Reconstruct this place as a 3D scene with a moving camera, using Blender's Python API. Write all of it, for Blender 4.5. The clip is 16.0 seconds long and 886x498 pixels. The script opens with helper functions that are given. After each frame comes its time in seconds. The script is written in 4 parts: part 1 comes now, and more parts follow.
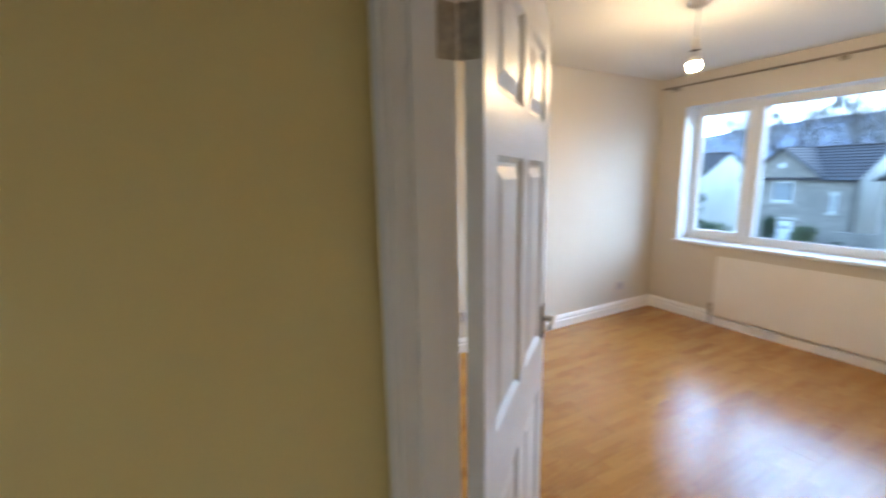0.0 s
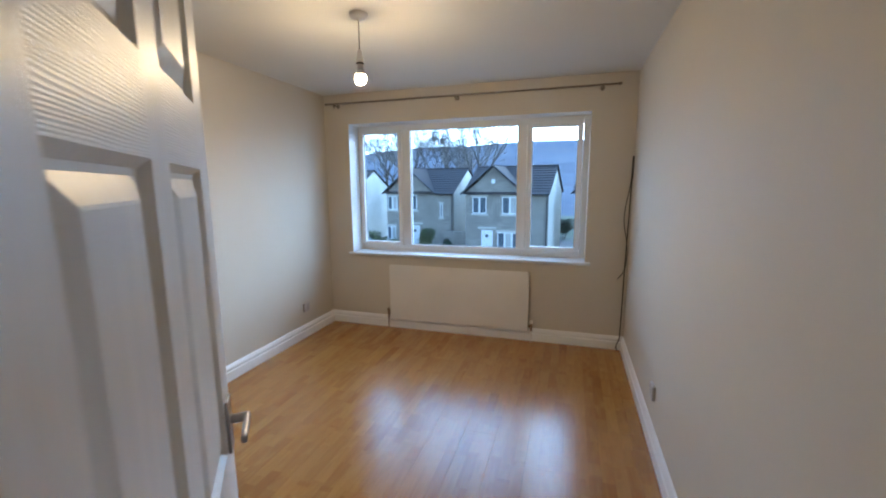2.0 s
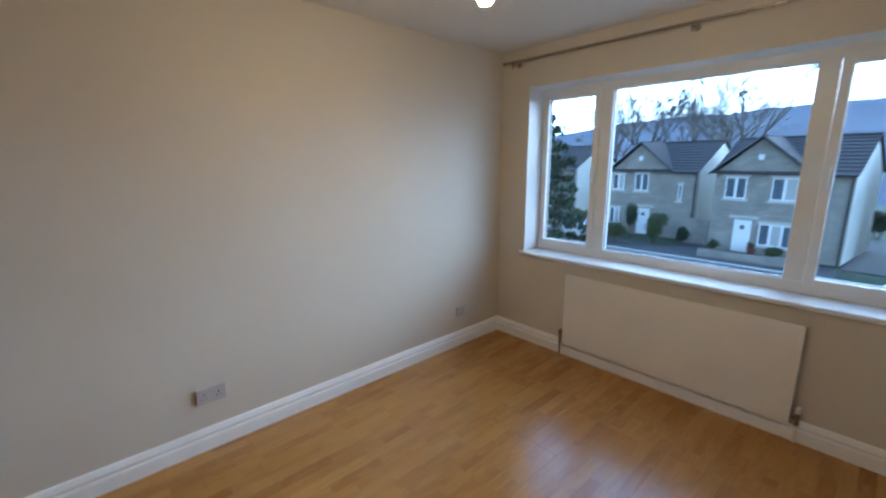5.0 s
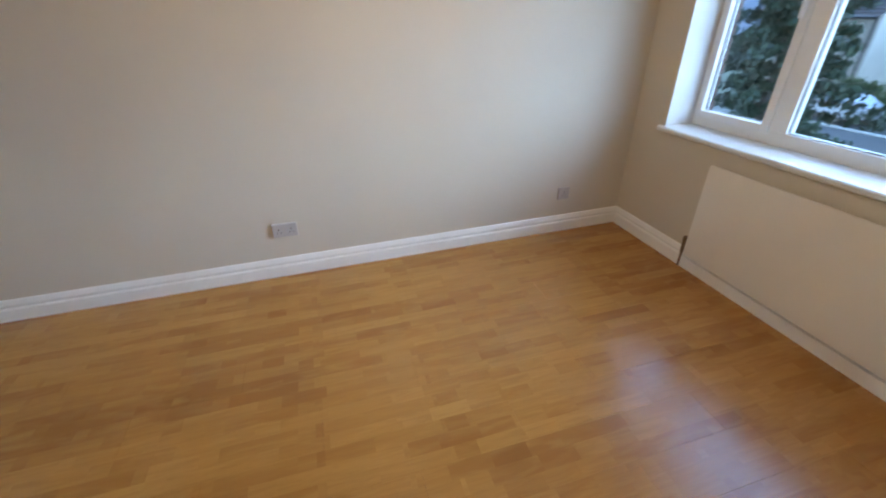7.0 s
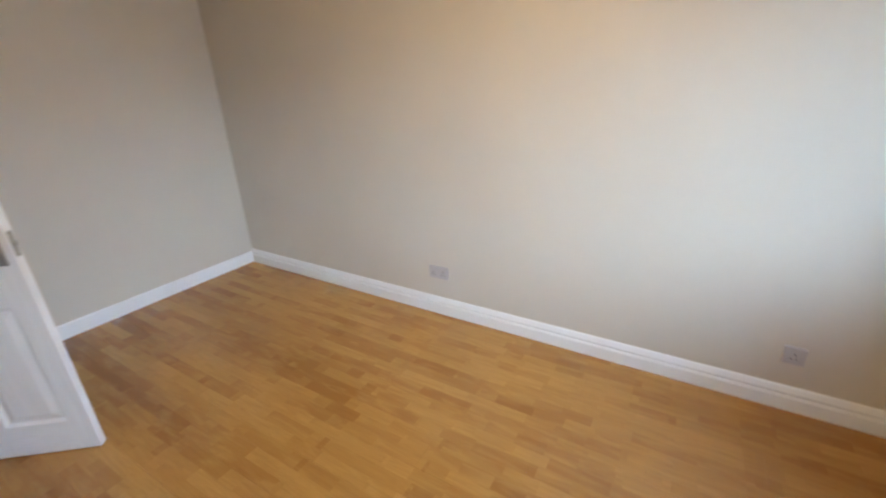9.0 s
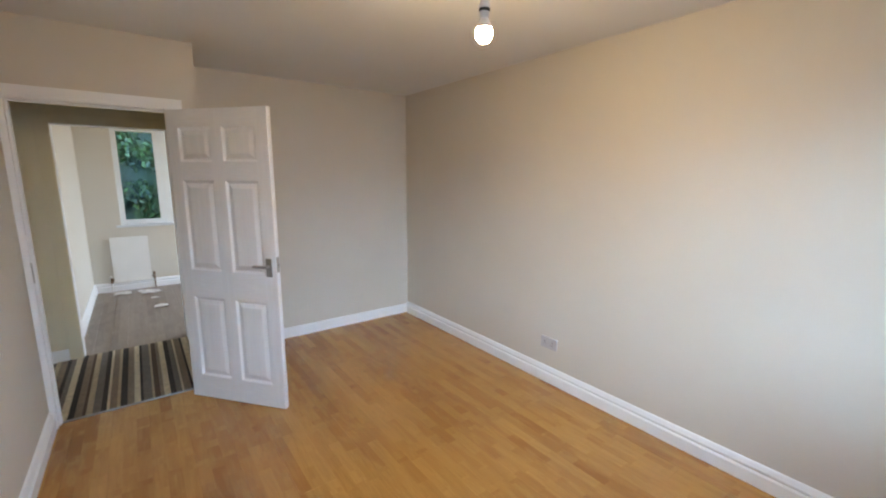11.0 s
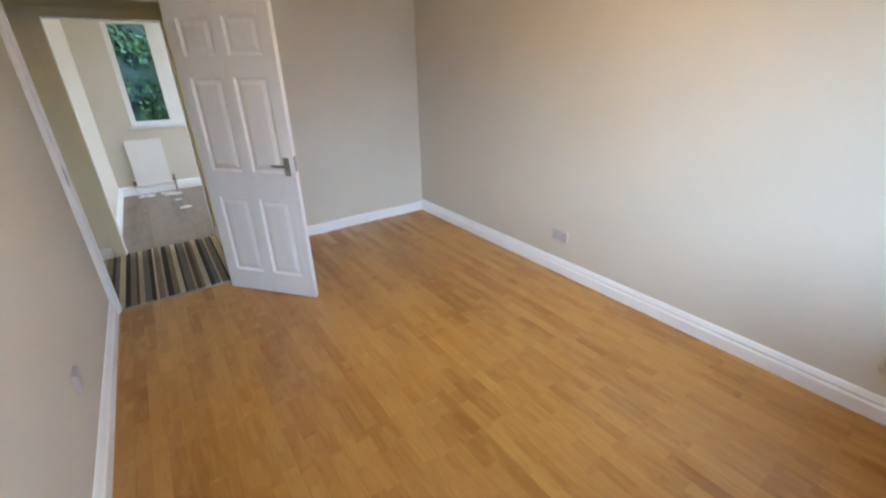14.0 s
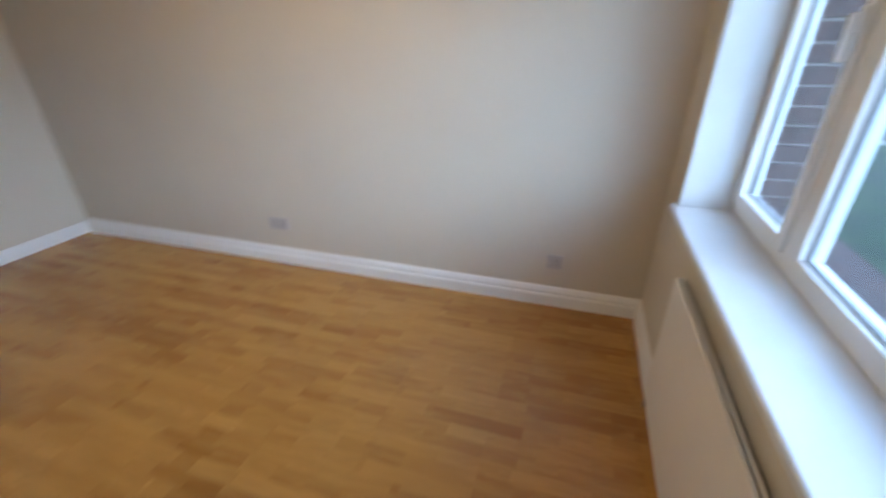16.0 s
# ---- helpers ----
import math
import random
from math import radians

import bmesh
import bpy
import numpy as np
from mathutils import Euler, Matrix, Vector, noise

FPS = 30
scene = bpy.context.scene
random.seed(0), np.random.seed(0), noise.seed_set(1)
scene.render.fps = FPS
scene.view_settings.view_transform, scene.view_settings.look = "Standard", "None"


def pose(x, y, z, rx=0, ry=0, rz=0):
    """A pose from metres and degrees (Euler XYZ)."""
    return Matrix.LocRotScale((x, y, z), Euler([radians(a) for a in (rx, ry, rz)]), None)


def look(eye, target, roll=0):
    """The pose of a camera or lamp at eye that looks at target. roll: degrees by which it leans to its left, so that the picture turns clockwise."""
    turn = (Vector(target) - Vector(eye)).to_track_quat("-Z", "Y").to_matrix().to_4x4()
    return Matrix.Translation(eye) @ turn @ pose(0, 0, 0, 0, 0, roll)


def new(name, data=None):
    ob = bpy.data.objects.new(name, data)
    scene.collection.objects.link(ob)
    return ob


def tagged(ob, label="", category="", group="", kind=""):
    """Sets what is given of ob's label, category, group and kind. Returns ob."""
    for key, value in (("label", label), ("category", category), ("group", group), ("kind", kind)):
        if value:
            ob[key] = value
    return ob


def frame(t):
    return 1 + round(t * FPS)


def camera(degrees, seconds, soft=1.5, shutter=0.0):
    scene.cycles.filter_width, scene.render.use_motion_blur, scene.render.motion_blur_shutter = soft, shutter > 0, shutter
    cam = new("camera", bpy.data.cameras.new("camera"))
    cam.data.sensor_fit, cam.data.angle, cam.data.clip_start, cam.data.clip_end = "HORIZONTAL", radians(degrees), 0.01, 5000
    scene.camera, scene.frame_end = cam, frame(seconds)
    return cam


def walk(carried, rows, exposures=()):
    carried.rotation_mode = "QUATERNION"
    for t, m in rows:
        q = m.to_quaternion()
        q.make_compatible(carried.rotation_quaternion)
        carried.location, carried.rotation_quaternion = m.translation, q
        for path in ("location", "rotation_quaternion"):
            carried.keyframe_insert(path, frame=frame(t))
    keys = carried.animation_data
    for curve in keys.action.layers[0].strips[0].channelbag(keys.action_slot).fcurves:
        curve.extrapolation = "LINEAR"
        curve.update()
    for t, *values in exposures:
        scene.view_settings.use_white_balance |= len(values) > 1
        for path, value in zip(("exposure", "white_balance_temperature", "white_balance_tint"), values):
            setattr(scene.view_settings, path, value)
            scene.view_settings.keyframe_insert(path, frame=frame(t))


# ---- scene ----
cam = camera(94.4, 16.0, soft=2.0, shutter=0.5)
PATH = [
    (0, (0.008, -0.079, 1.506), (-1.722, 0.862, 1.152), -1.1),
    (0.5, (-0.114, 0.012, 1.522), (-1.4, 1.511, 1.204), -0.5),
    (1, (-0.174, 0.075, 1.535), (-1.087, 1.825, 1.216), -0.2),
    (1.5, (-0.309, 0.16, 1.530), (-0.975, 2.016, 1.21), -0.0),
    (2, (-0.341, 0.231, 1.511), (-0.926, 2.114, 1.201), -0.4),
    (2.5, (-0.298, 0.45, 1.520), (-0.941, 2.318, 1.237), -0.8),
    (3, (-0.275, 0.675, 1.537), (-1.051, 2.505, 1.325), -0.8),
    (3.5, (-0.327, 0.839, 1.574), (-1.262, 2.599, 1.404), -0.6),
    (4, (-0.416, 1.029, 1.593), (-1.532, 2.681, 1.436), -0.4),
    (4.5, (-0.482, 1.147, 1.581), (-1.788, 2.641, 1.333), -0.4),
    (5, (-0.48, 1.282, 1.557), (-1.925, 2.6, 1.141), -0.3),
    (5.2, (-0.449, 1.359, 1.547), (-1.94, 2.598, 1.053), -0.4),
    (7.5, (-0.413, 2.288, 1.446), (-2.116, 2.478, 0.414), -2.7),
    (8, (-0.451, 2.611, 1.455), (-2.189, 2.413, 0.485), -3.0),
    (8.5, (-0.606, 2.871, 1.525), (-2.293, 2.286, 0.625), -2.7),
    (9, (-0.672, 3.062, 1.526), (-2.259, 2.105, 0.776), -1.9),
    (9.5, (-0.702, 3.308, 1.532), (-2.117, 2.027, 0.933), -1.4),
    (10, (-0.609, 3.426, 1.581), (-1.913, 1.996, 1.074), -0.4),
    (10.2, (-0.539, 3.47, 1.571), (-1.811, 2.0, 1.102), -0.2),
    (12.5, (-0.337, 3.73, 1.653), (-1.438, 2.084, 1.374), 0.1),
    (13, (-0.322, 3.726, 1.682), (-1.401, 2.08, 1.323), -0.0),
    (13.5, (-0.337, 3.708, 1.623), (-1.39, 2.109, 1.046), -0.6),
    (14, (-0.344, 3.677, 1.581), (-1.383, 2.175, 0.766), -1.2),
    (14.5, (-0.346, 3.656, 1.562), (-1.415, 2.279, 0.581), -1.9),
    (15, (-0.36, 3.641, 1.539), (-1.532, 2.414, 0.481), -2.2),
    (15.5, (-0.418, 3.638, 1.519), (-1.77, 2.609, 0.464), -2.5),
    (16, (-0.637, 3.687, 1.466), (-2.329, 3.122, 0.563), -1.0),
]
EXPOSURES = [(0.0, 1.0, 7000, 12), (0.6, 0.42, 6700, 11), (1.5, 0.29, 6600, 10), (3.5, 0.27, 6600, 10), (5.0, 0.05, 6650, 10), (7.5, 0.60, 7100, 12), (9.5, 0.80, 7300, 12),
             (12.5, 0.74, 6900, 11), (14.5, 0.92, 7000, 11), (15.5, 0.95, 7000, 11), (16.0, 0.35, 7000, 13)]
walk(cam, [(t, look(eye, target, roll)) for t, eye, target, roll in PATH], EXPOSURES)

# ---- world and light ----
SKY_STRENGTH, CLOUD = 0.12, 7.4
SUN_EL, SUN_AZ = 24.0, 22.0   # behind the cloud, north-east
BULB = 510.0

world = bpy.data.worlds.new("overcast_dusk")
scene.world = world
world.use_nodes = True
wt = world.node_tree
wt.nodes.clear()
w_out = wt.nodes.new("ShaderNodeOutputWorld")
w_sky = wt.nodes.new("ShaderNodeTexSky")
w_sky.sky_type = "NISHITA"
w_sky.sun_disc = False
w_sky.sun_elevation, w_sky.sun_rotation = radians(SUN_EL), radians(SUN_AZ)
w_bg = wt.nodes.new("ShaderNodeBackground")
w_bg.inputs["Strength"].default_value = SKY_STRENGTH
wt.links.new(w_sky.outputs[0], w_bg.inputs["Color"])
# a closed deck of cloud over the clear sky
w_co = wt.nodes.new("ShaderNodeTexCoord")
w_map = wt.nodes.new("ShaderNodeMapping")
w_map.inputs["Scale"].default_value = (2.0, 2.0, 7.0)
w_noise = wt.nodes.new("ShaderNodeTexNoise")
w_noise.inputs["Scale"].default_value, w_noise.inputs["Detail"].default_value = 2.2, 5.0
w_ramp = wt.nodes.new("ShaderNodeValToRGB")
w_ramp.color_ramp.elements[0].position, w_ramp.color_ramp.elements[0].color = 0.35, (0.34, 0.60, 1.0, 1)
w_ramp.color_ramp.elements[1].position, w_ramp.color_ramp.elements[1].color = 0.65, (0.46, 0.69, 1.0, 1)
w_cloud = wt.nodes.new("ShaderNodeBackground")
w_add = wt.nodes.new("ShaderNodeAddShader")
wt.links.new(w_co.outputs["Generated"], w_map.inputs[0])
wt.links.new(w_map.outputs[0], w_noise.inputs["Vector"])
wt.links.new(w_noise.outputs["Fac"], w_ramp.inputs[0])
# the cloud is palest and brightest low down and towards the hidden sun
TO_SUN = Vector((math.sin(radians(SUN_AZ)) * math.cos(radians(SUN_EL)), math.cos(radians(SUN_AZ)) * math.cos(radians(SUN_EL)), math.sin(radians(SUN_EL))))
w_sep = wt.nodes.new("ShaderNodeSeparateXYZ")
wt.links.new(w_co.outputs["Generated"], w_sep.inputs[0])
w_low = wt.nodes.new("ShaderNodeValToRGB")
w_low.color_ramp.elements[0].position, w_low.color_ramp.elements[0].color = 0.05, (1.0, 1.0, 0.96, 1)
w_low.color_ramp.elements[1].position, w_low.color_ramp.elements[1].color = 0.70, (0.13, 0.20, 0.28, 1)
w_mul = wt.nodes.new("ShaderNodeMix")
w_mul.data_type, w_mul.blend_type = "RGBA", "MULTIPLY"
w_mul.inputs[0].default_value = 1.0
wt.links.new(w_sep.outputs["Z"], w_low.inputs[0])
wt.links.new(w_ramp.outputs[0], w_mul.inputs[6])
wt.links.new(w_low.outputs[0], w_mul.inputs[7])
wt.links.new(w_mul.outputs[2], w_cloud.inputs["Color"])
w_dot = wt.nodes.new("ShaderNodeVectorMath")
w_dot.operation = "DOT_PRODUCT"
w_dot.inputs[1].default_value = TO_SUN
w_up = wt.nodes.new("ShaderNodeMapRange")
for k, v in zip((1, 2, 3, 4), (-0.8, 1.0, 0.3 * CLOUD, 1.9 * CLOUD)):
    w_up.inputs[k].default_value = v
wt.links.new(w_co.outputs["Generated"], w_dot.inputs[0])
wt.links.new(w_dot.outputs["Value"], w_up.inputs[0])
wt.links.new(w_up.outputs[0], w_cloud.inputs["Strength"])
wt.links.new(w_bg.outputs[0], w_add.inputs[0])
wt.links.new(w_cloud.outputs[0], w_add.inputs[1])
wt.links.new(w_add.outputs[0], w_out.inputs["Surface"])

sun_data = bpy.data.lights.new("sun", "SUN")
sun_data.energy, sun_data.angle, sun_data.color = 2.0, radians(50), (0.55, 0.77, 1.0)
sun = new("sun", sun_data)
sun.rotation_euler = TO_SUN.to_track_quat("Z", "Y").to_euler()


# daylight through the far room's side window
side_data = bpy.data.lights.new("far_room_daylight", "AREA")
side_data.shape, side_data.size, side_data.size_y = "RECTANGLE", 1.6, 1.7
side_data.energy, side_data.color = 20.0, (1.0, 0.88, 0.74)
side = new("far_room_daylight", side_data)
side.location, side.rotation_euler = (-3.28, -2.2, 1.35), (0, radians(-90), 0)


# ---- materials ----
def nodes_of(name):
    m = bpy.data.materials.new(name)
    m.use_nodes = True
    nt = m.node_tree
    return m, nt, nt.nodes["Principled BSDF"]


def add(nt, kind, **values):
    n = nt.nodes.new(kind)
    for k, v in values.items():
        n.inputs[k.replace("_", " ")].default_value = v
    return n


def where(nt, scale=(1, 1, 1), turn=0.0):
    g = nt.nodes.new("ShaderNodeNewGeometry")
    m = nt.nodes.new("ShaderNodeMapping")
    m.inputs["Scale"].default_value = scale
    m.inputs["Rotation"].default_value = (0, 0, radians(turn))
    nt.links.new(g.outputs["Position"], m.inputs["Vector"])
    return m


def mixed(nt, fac, a, b, mode="MIX"):
    """Mix node of colours; fac, a, b may be sockets or values."""
    n = nt.nodes.new("ShaderNodeMix")
    n.data_type, n.blend_type = "RGBA", mode
    for sock, v in ((n.inputs[0], fac), (n.inputs[6], a), (n.inputs[7], b)):
        if isinstance(v, bpy.types.NodeSocket):
            nt.links.new(v, sock)
        else:
            sock.default_value = v if isinstance(v, (int, float)) else (*v, 1)
    return n.outputs[2]


def span(nt, sock, a, b, lo=0.0, hi=1.0):
    n = nt.nodes.new("ShaderNodeMapRange")
    nt.links.new(sock, n.inputs[0])
    for k, v in zip((1, 2, 3, 4), (a, b, lo, hi)):
        n.inputs[k].default_value = v
    return n.outputs[0]


def bumped(nt, bsdf, sock, strength, distance=0.002):
    b = nt.nodes.new("ShaderNodeBump")
    b.inputs["Strength"].default_value, b.inputs["Distance"].default_value = strength, distance
    nt.links.new(sock, b.inputs["Height"])
    nt.links.new(b.outputs[0], bsdf.inputs["Normal"])


def surface(name, colour, rough=0.5, metal=0.0, vary=0.06, scale=3.0, fine=120.0, bump=0.15, depth=0.001, stretch=(1, 1, 1)):
    """A plain surface with stains, fine grain and relief."""
    m, nt, p = nodes_of(name)
    at = where(nt, stretch)
    big = add(nt, "ShaderNodeTexNoise", Scale=scale, Detail=4.0)
    small = add(nt, "ShaderNodeTexNoise", Scale=fine, Detail=3.0)
    nt.links.new(at.outputs[0], big.inputs["Vector"])
    nt.links.new(at.outputs[0], small.inputs["Vector"])
    dark = tuple(c * (1 - 2 * vary) for c in colour)
    lite = tuple(min(1, c * (1 + vary)) for c in colour)
    c1 = mixed(nt, span(nt, big.outputs["Fac"], 0.3, 0.7), dark, lite)
    c2 = mixed(nt, span(nt, small.outputs["Fac"], 0.3, 0.7, 0, vary), c1, tuple(c * 0.6 for c in colour))
    nt.links.new(c2, p.inputs["Base Color"])
    nt.links.new(span(nt, big.outputs["Fac"], 0.3, 0.7, rough * 0.88, min(1, rough * 1.12)), p.inputs["Roughness"])
    p.inputs["Metallic"].default_value = metal
    if bump:
        bumped(nt, p, small.outputs["Fac"], bump, depth)
    return m


M_WALL = surface("wall_paint_cream", (0.635, 0.585, 0.51), 0.62, vary=0.02, scale=1.3, fine=180, bump=0.25, depth=0.0008)
M_HALL = surface("wall_paint_hall", (0.79, 0.66, 0.32), 0.6, vary=0.03, scale=1.3, fine=180, bump=0.25, depth=0.0008)
M_HALL_CREAM = surface("hall_paint_pale_cream", (0.74, 0.67, 0.50), 0.6, vary=0.03, scale=1.3, fine=180, bump=0.25, depth=0.0008)
M_CEIL = surface("ceiling_paint_white", (0.74, 0.735, 0.72), 0.7, vary=0.02, scale=1.0, fine=150, bump=0.2)
M_GLOSS = surface("white_gloss_paint", (0.87, 0.87, 0.87), 0.32, vary=0.01, scale=4, fine=60, bump=0.06)
M_UPVC = surface("white_upvc", (0.78, 0.80, 0.81), 0.36, vary=0.02, scale=5, fine=90, bump=0.03)
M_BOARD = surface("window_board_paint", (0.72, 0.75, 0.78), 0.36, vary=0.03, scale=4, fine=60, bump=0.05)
M_RAD = surface("radiator_enamel", (0.82, 0.80, 0.77), 0.40, vary=0.02, scale=3, fine=300, bump=0.05)
M_CHROME = surface("satin_chrome", (0.38, 0.37, 0.36), 0.3, 1.0, vary=0.06, scale=20, fine=400, bump=0.05)
M_STEEL = surface("worn_hinge_steel", (0.46, 0.43, 0.38), 0.42, 0.9, vary=0.15, scale=60, fine=400, bump=0.2)
M_BRONZE = surface("dull_bronze_pole", (0.30, 0.26, 0.22), 0.35, 0.85, vary=0.08, scale=15, fine=300, bump=0.05)
M_COPPER = surface("painted_brass_valve", (0.25, 0.17, 0.11), 0.45, 0.5, vary=0.1, scale=30, fine=200, bump=0.1)
M_PLASTIC = surface("white_socket_plastic", (0.76, 0.74, 0.74), 0.38, vary=0.02, scale=9, fine=200, bump=0.03)
M_SOCKET = surface("grey_white_socket_plastic", (0.50, 0.47, 0.47), 0.35, vary=0.02, scale=9, fine=200, bump=0.03)
M_DARK = surface("dark_hole", (0.02, 0.02, 0.02), 0.6, vary=0.05, bump=0)
M_CABLE = surface("black_cable", (0.035, 0.027, 0.022), 0.45, vary=0.1, scale=20, fine=200, bump=0.1)
M_SEAL = surface("grey_glazing_seal", (0.22, 0.22, 0.23), 0.5, vary=0.1, bump=0)
M_RUBBER = surface("black_rubber_seal", (0.03, 0.03, 0.03), 0.5, vary=0.1, bump=0)
M_PAPER = surface("crumpled_paper", (0.75, 0.74, 0.72), 0.8, vary=0.08, scale=30, fine=120, bump=0.4, depth=0.004)


def door_paint(name, scale, axis):
    """White paint over an embossed wood grain."""
    m, nt, p = nodes_of(name)
    tc = nt.nodes.new("ShaderNodeTexCoord")
    mp = nt.nodes.new("ShaderNodeMapping")
    mp.inputs["Scale"].default_value = scale
    nt.links.new(tc.outputs["Object"], mp.inputs["Vector"])
    n = add(nt, "ShaderNodeTexNoise", Scale=2.2, Detail=3.0, Distortion=0.6)
    w = nt.nodes.new("ShaderNodeTexWave")
    w.bands_direction = axis
    w.inputs["Scale"].default_value, w.inputs["Distortion"].default_value = 1.6, 9.0
    w.inputs["Detail"].default_value, w.inputs["Detail Scale"].default_value = 2.0, 0.6
    nt.links.new(mp.outputs[0], n.inputs["Vector"])
    nt.links.new(mp.outputs[0], w.inputs["Vector"])
    nt.links.new(mixed(nt, span(nt, n.outputs["Fac"], 0.3, 0.7), (0.77, 0.77, 0.77), (0.82, 0.82, 0.82)), p.inputs["Base Color"])
    p.inputs["Roughness"].default_value = 0.38
    bumped(nt, p, w.outputs["Fac"], 0.2, 0.0009)
    return m


def laminate(name, light, mid, dark, strip, length, rough, angle=0.0, contrast=1.0):
    """Printed wood strips that run along y, each with a tone of its own, with long grain."""
    m, nt, p = nodes_of(name)
    g = nt.nodes.new("ShaderNodeNewGeometry")
    sep = nt.nodes.new("ShaderNodeSeparateXYZ")
    nt.links.new(g.outputs["Position"], sep.inputs[0])
    com = nt.nodes.new("ShaderNodeCombineXYZ")
    nt.links.new(sep.outputs["Y"], com.inputs["X"])
    nt.links.new(sep.outputs["X"], com.inputs["Y"])

    def bricks(a, b, width, height, joint, shift):
        k = nt.nodes.new("ShaderNodeTexBrick")
        k.offset, k.offset_frequency, k.squash = shift, 2, 1.0
        k.inputs["Color1"].default_value, k.inputs["Color2"].default_value = (*a, 1), (*b, 1)
        k.inputs["Mortar"].default_value = (*tuple(c * 0.45 for c in dark), 1)
        k.inputs["Scale"].default_value, k.inputs["Mortar Size"].default_value = 1.0, joint
        k.inputs["Mortar Smooth"].default_value, k.inputs["Bias"].default_value = 0.2, 0.0
        k.inputs["Brick Width"].default_value, k.inputs["Row Height"].default_value = width, height
        nt.links.new(com.outputs[0], k.inputs["Vector"])
        return k
    k1 = bricks((0, 0, 0), (1, 1, 1), length, strip, 0.0, 0.37)
    k2 = bricks((0, 0, 0), (1, 1, 1), length * 0.63, strip, 0.0, 0.58)
    k3 = bricks((0, 0, 0), (1, 1, 1), length * 1.31, strip, 0.0, 0.23)
    tone = mixed(nt, 0.36, mixed(nt, 0.5, k1.outputs["Color"], k2.outputs["Color"]), k3.outputs["Color"])
    # each stave reads another stretch of the grain
    far = nt.nodes.new("ShaderNodeVectorMath")
    far.operation = "SCALE"
    far.inputs["Scale"].default_value = 7.0
    nt.links.new(tone, far.inputs[0])
    go = nt.nodes.new("ShaderNodeVectorMath")
    nt.links.new(com.outputs[0], go.inputs[0])
    nt.links.new(far.outputs[0], go.inputs[1])
    mp = nt.nodes.new("ShaderNodeMapping")
    mp.inputs["Scale"].default_value = (2.2, 24.0, 1.0)
    nt.links.new(go.outputs[0], mp.inputs["Vector"])
    grain = add(nt, "ShaderNodeTexNoise", Scale=1.6, Detail=6.0, Roughness=0.6, Distortion=0.9)
    nt.links.new(mp.outputs[0], grain.inputs["Vector"])
    mp2 = nt.nodes.new("ShaderNodeMapping")
    mp2.inputs["Scale"].default_value = (5.0, 150.0, 1.0)
    nt.links.new(go.outputs[0], mp2.inputs["Vector"])
    fleck = add(nt, "ShaderNodeTexNoise", Scale=2.0, Detail=3.0)
    nt.links.new(mp2.outputs[0], fleck.inputs["Vector"])
    ramp = nt.nodes.new("ShaderNodeValToRGB")
    ramp.color_ramp.elements[0].position, ramp.color_ramp.elements[0].color = 0.0, (*dark, 1)
    ramp.color_ramp.elements[1].position, ramp.color_ramp.elements[1].color = 1.0, (*light, 1)
    e = ramp.color_ramp.elements.new(0.5)
    e.color = (*mid, 1)
    nt.links.new(span(nt, tone, 0.5 - 0.5 / contrast, 0.5 + 0.5 / contrast), ramp.inputs[0])
    cloud = add(nt, "ShaderNodeTexNoise", Scale=1.0, Detail=4.0, Distortion=0.6)
    mp3 = nt.nodes.new("ShaderNodeMapping")
    mp3.inputs["Scale"].default_value = (3.5, 16.0, 1.0)
    nt.links.new(go.outputs[0], mp3.inputs["Vector"])
    nt.links.new(mp3.outputs[0], cloud.inputs["Vector"])
    c = mixed(nt, span(nt, cloud.outputs["Fac"], 0.45, 0.68, 0.0, 0.55), ramp.outputs[0], light)
    c = mixed(nt, span(nt, grain.outputs["Fac"], 0.45, 0.75, 0.0, 0.42), c, dark)
    c = mixed(nt, span(nt, fleck.outputs["Fac"], 0.5, 0.75, 0.0, 0.10), c, tuple(v * 0.6 for v in dark))
    nt.links.new(c, p.inputs["Base Color"])
    smear = add(nt, "ShaderNodeTexNoise", Scale=2.5, Detail=5.0)
    nt.links.new(g.outputs["Position"], smear.inputs["Vector"])
    nt.links.new(span(nt, smear.outputs["Fac"], 0.3, 0.7, rough * 0.95, rough * 1.08), p.inputs["Roughness"])
    p.inputs["Specular IOR Level"].default_value = 0.85
    bumped(nt, p, grain.outputs["Fac"], 0.06, 0.0006)
    return m


M_DOOR = door_paint("door_paint_embossed", (16, 16, 1.3), "X")
M_RAIL = door_paint("door_rail_paint_embossed", (5.0, 16, 46), "Z")
M_FLOOR = laminate("oak_strip_laminate", (0.52, 0.262, 0.068), (0.42, 0.190, 0.042), (0.285, 0.112, 0.022), 0.065, 0.46, 0.24, contrast=1.1)
M_GREYFLOOR = laminate("grey_plank_laminate", (0.30, 0.235, 0.19), (0.22, 0.17, 0.135), (0.13, 0.095, 0.075), 0.125, 1.2, 0.35)


def carpet(name, colour):
    return surface(name, colour, 0.95, vary=0.12, scale=30, fine=500, bump=0.8, depth=0.004)


M_STRIPES = [carpet("carpet_cream", (0.70, 0.61, 0.45)), carpet("carpet_charcoal", (0.045, 0.04, 0.04)), carpet("carpet_taupe", (0.27, 0.215, 0.165)),
             carpet("carpet_grey", (0.20, 0.18, 0.165)), carpet("carpet_brown", (0.11, 0.075, 0.055)), carpet("carpet_sand", (0.52, 0.43, 0.30))]


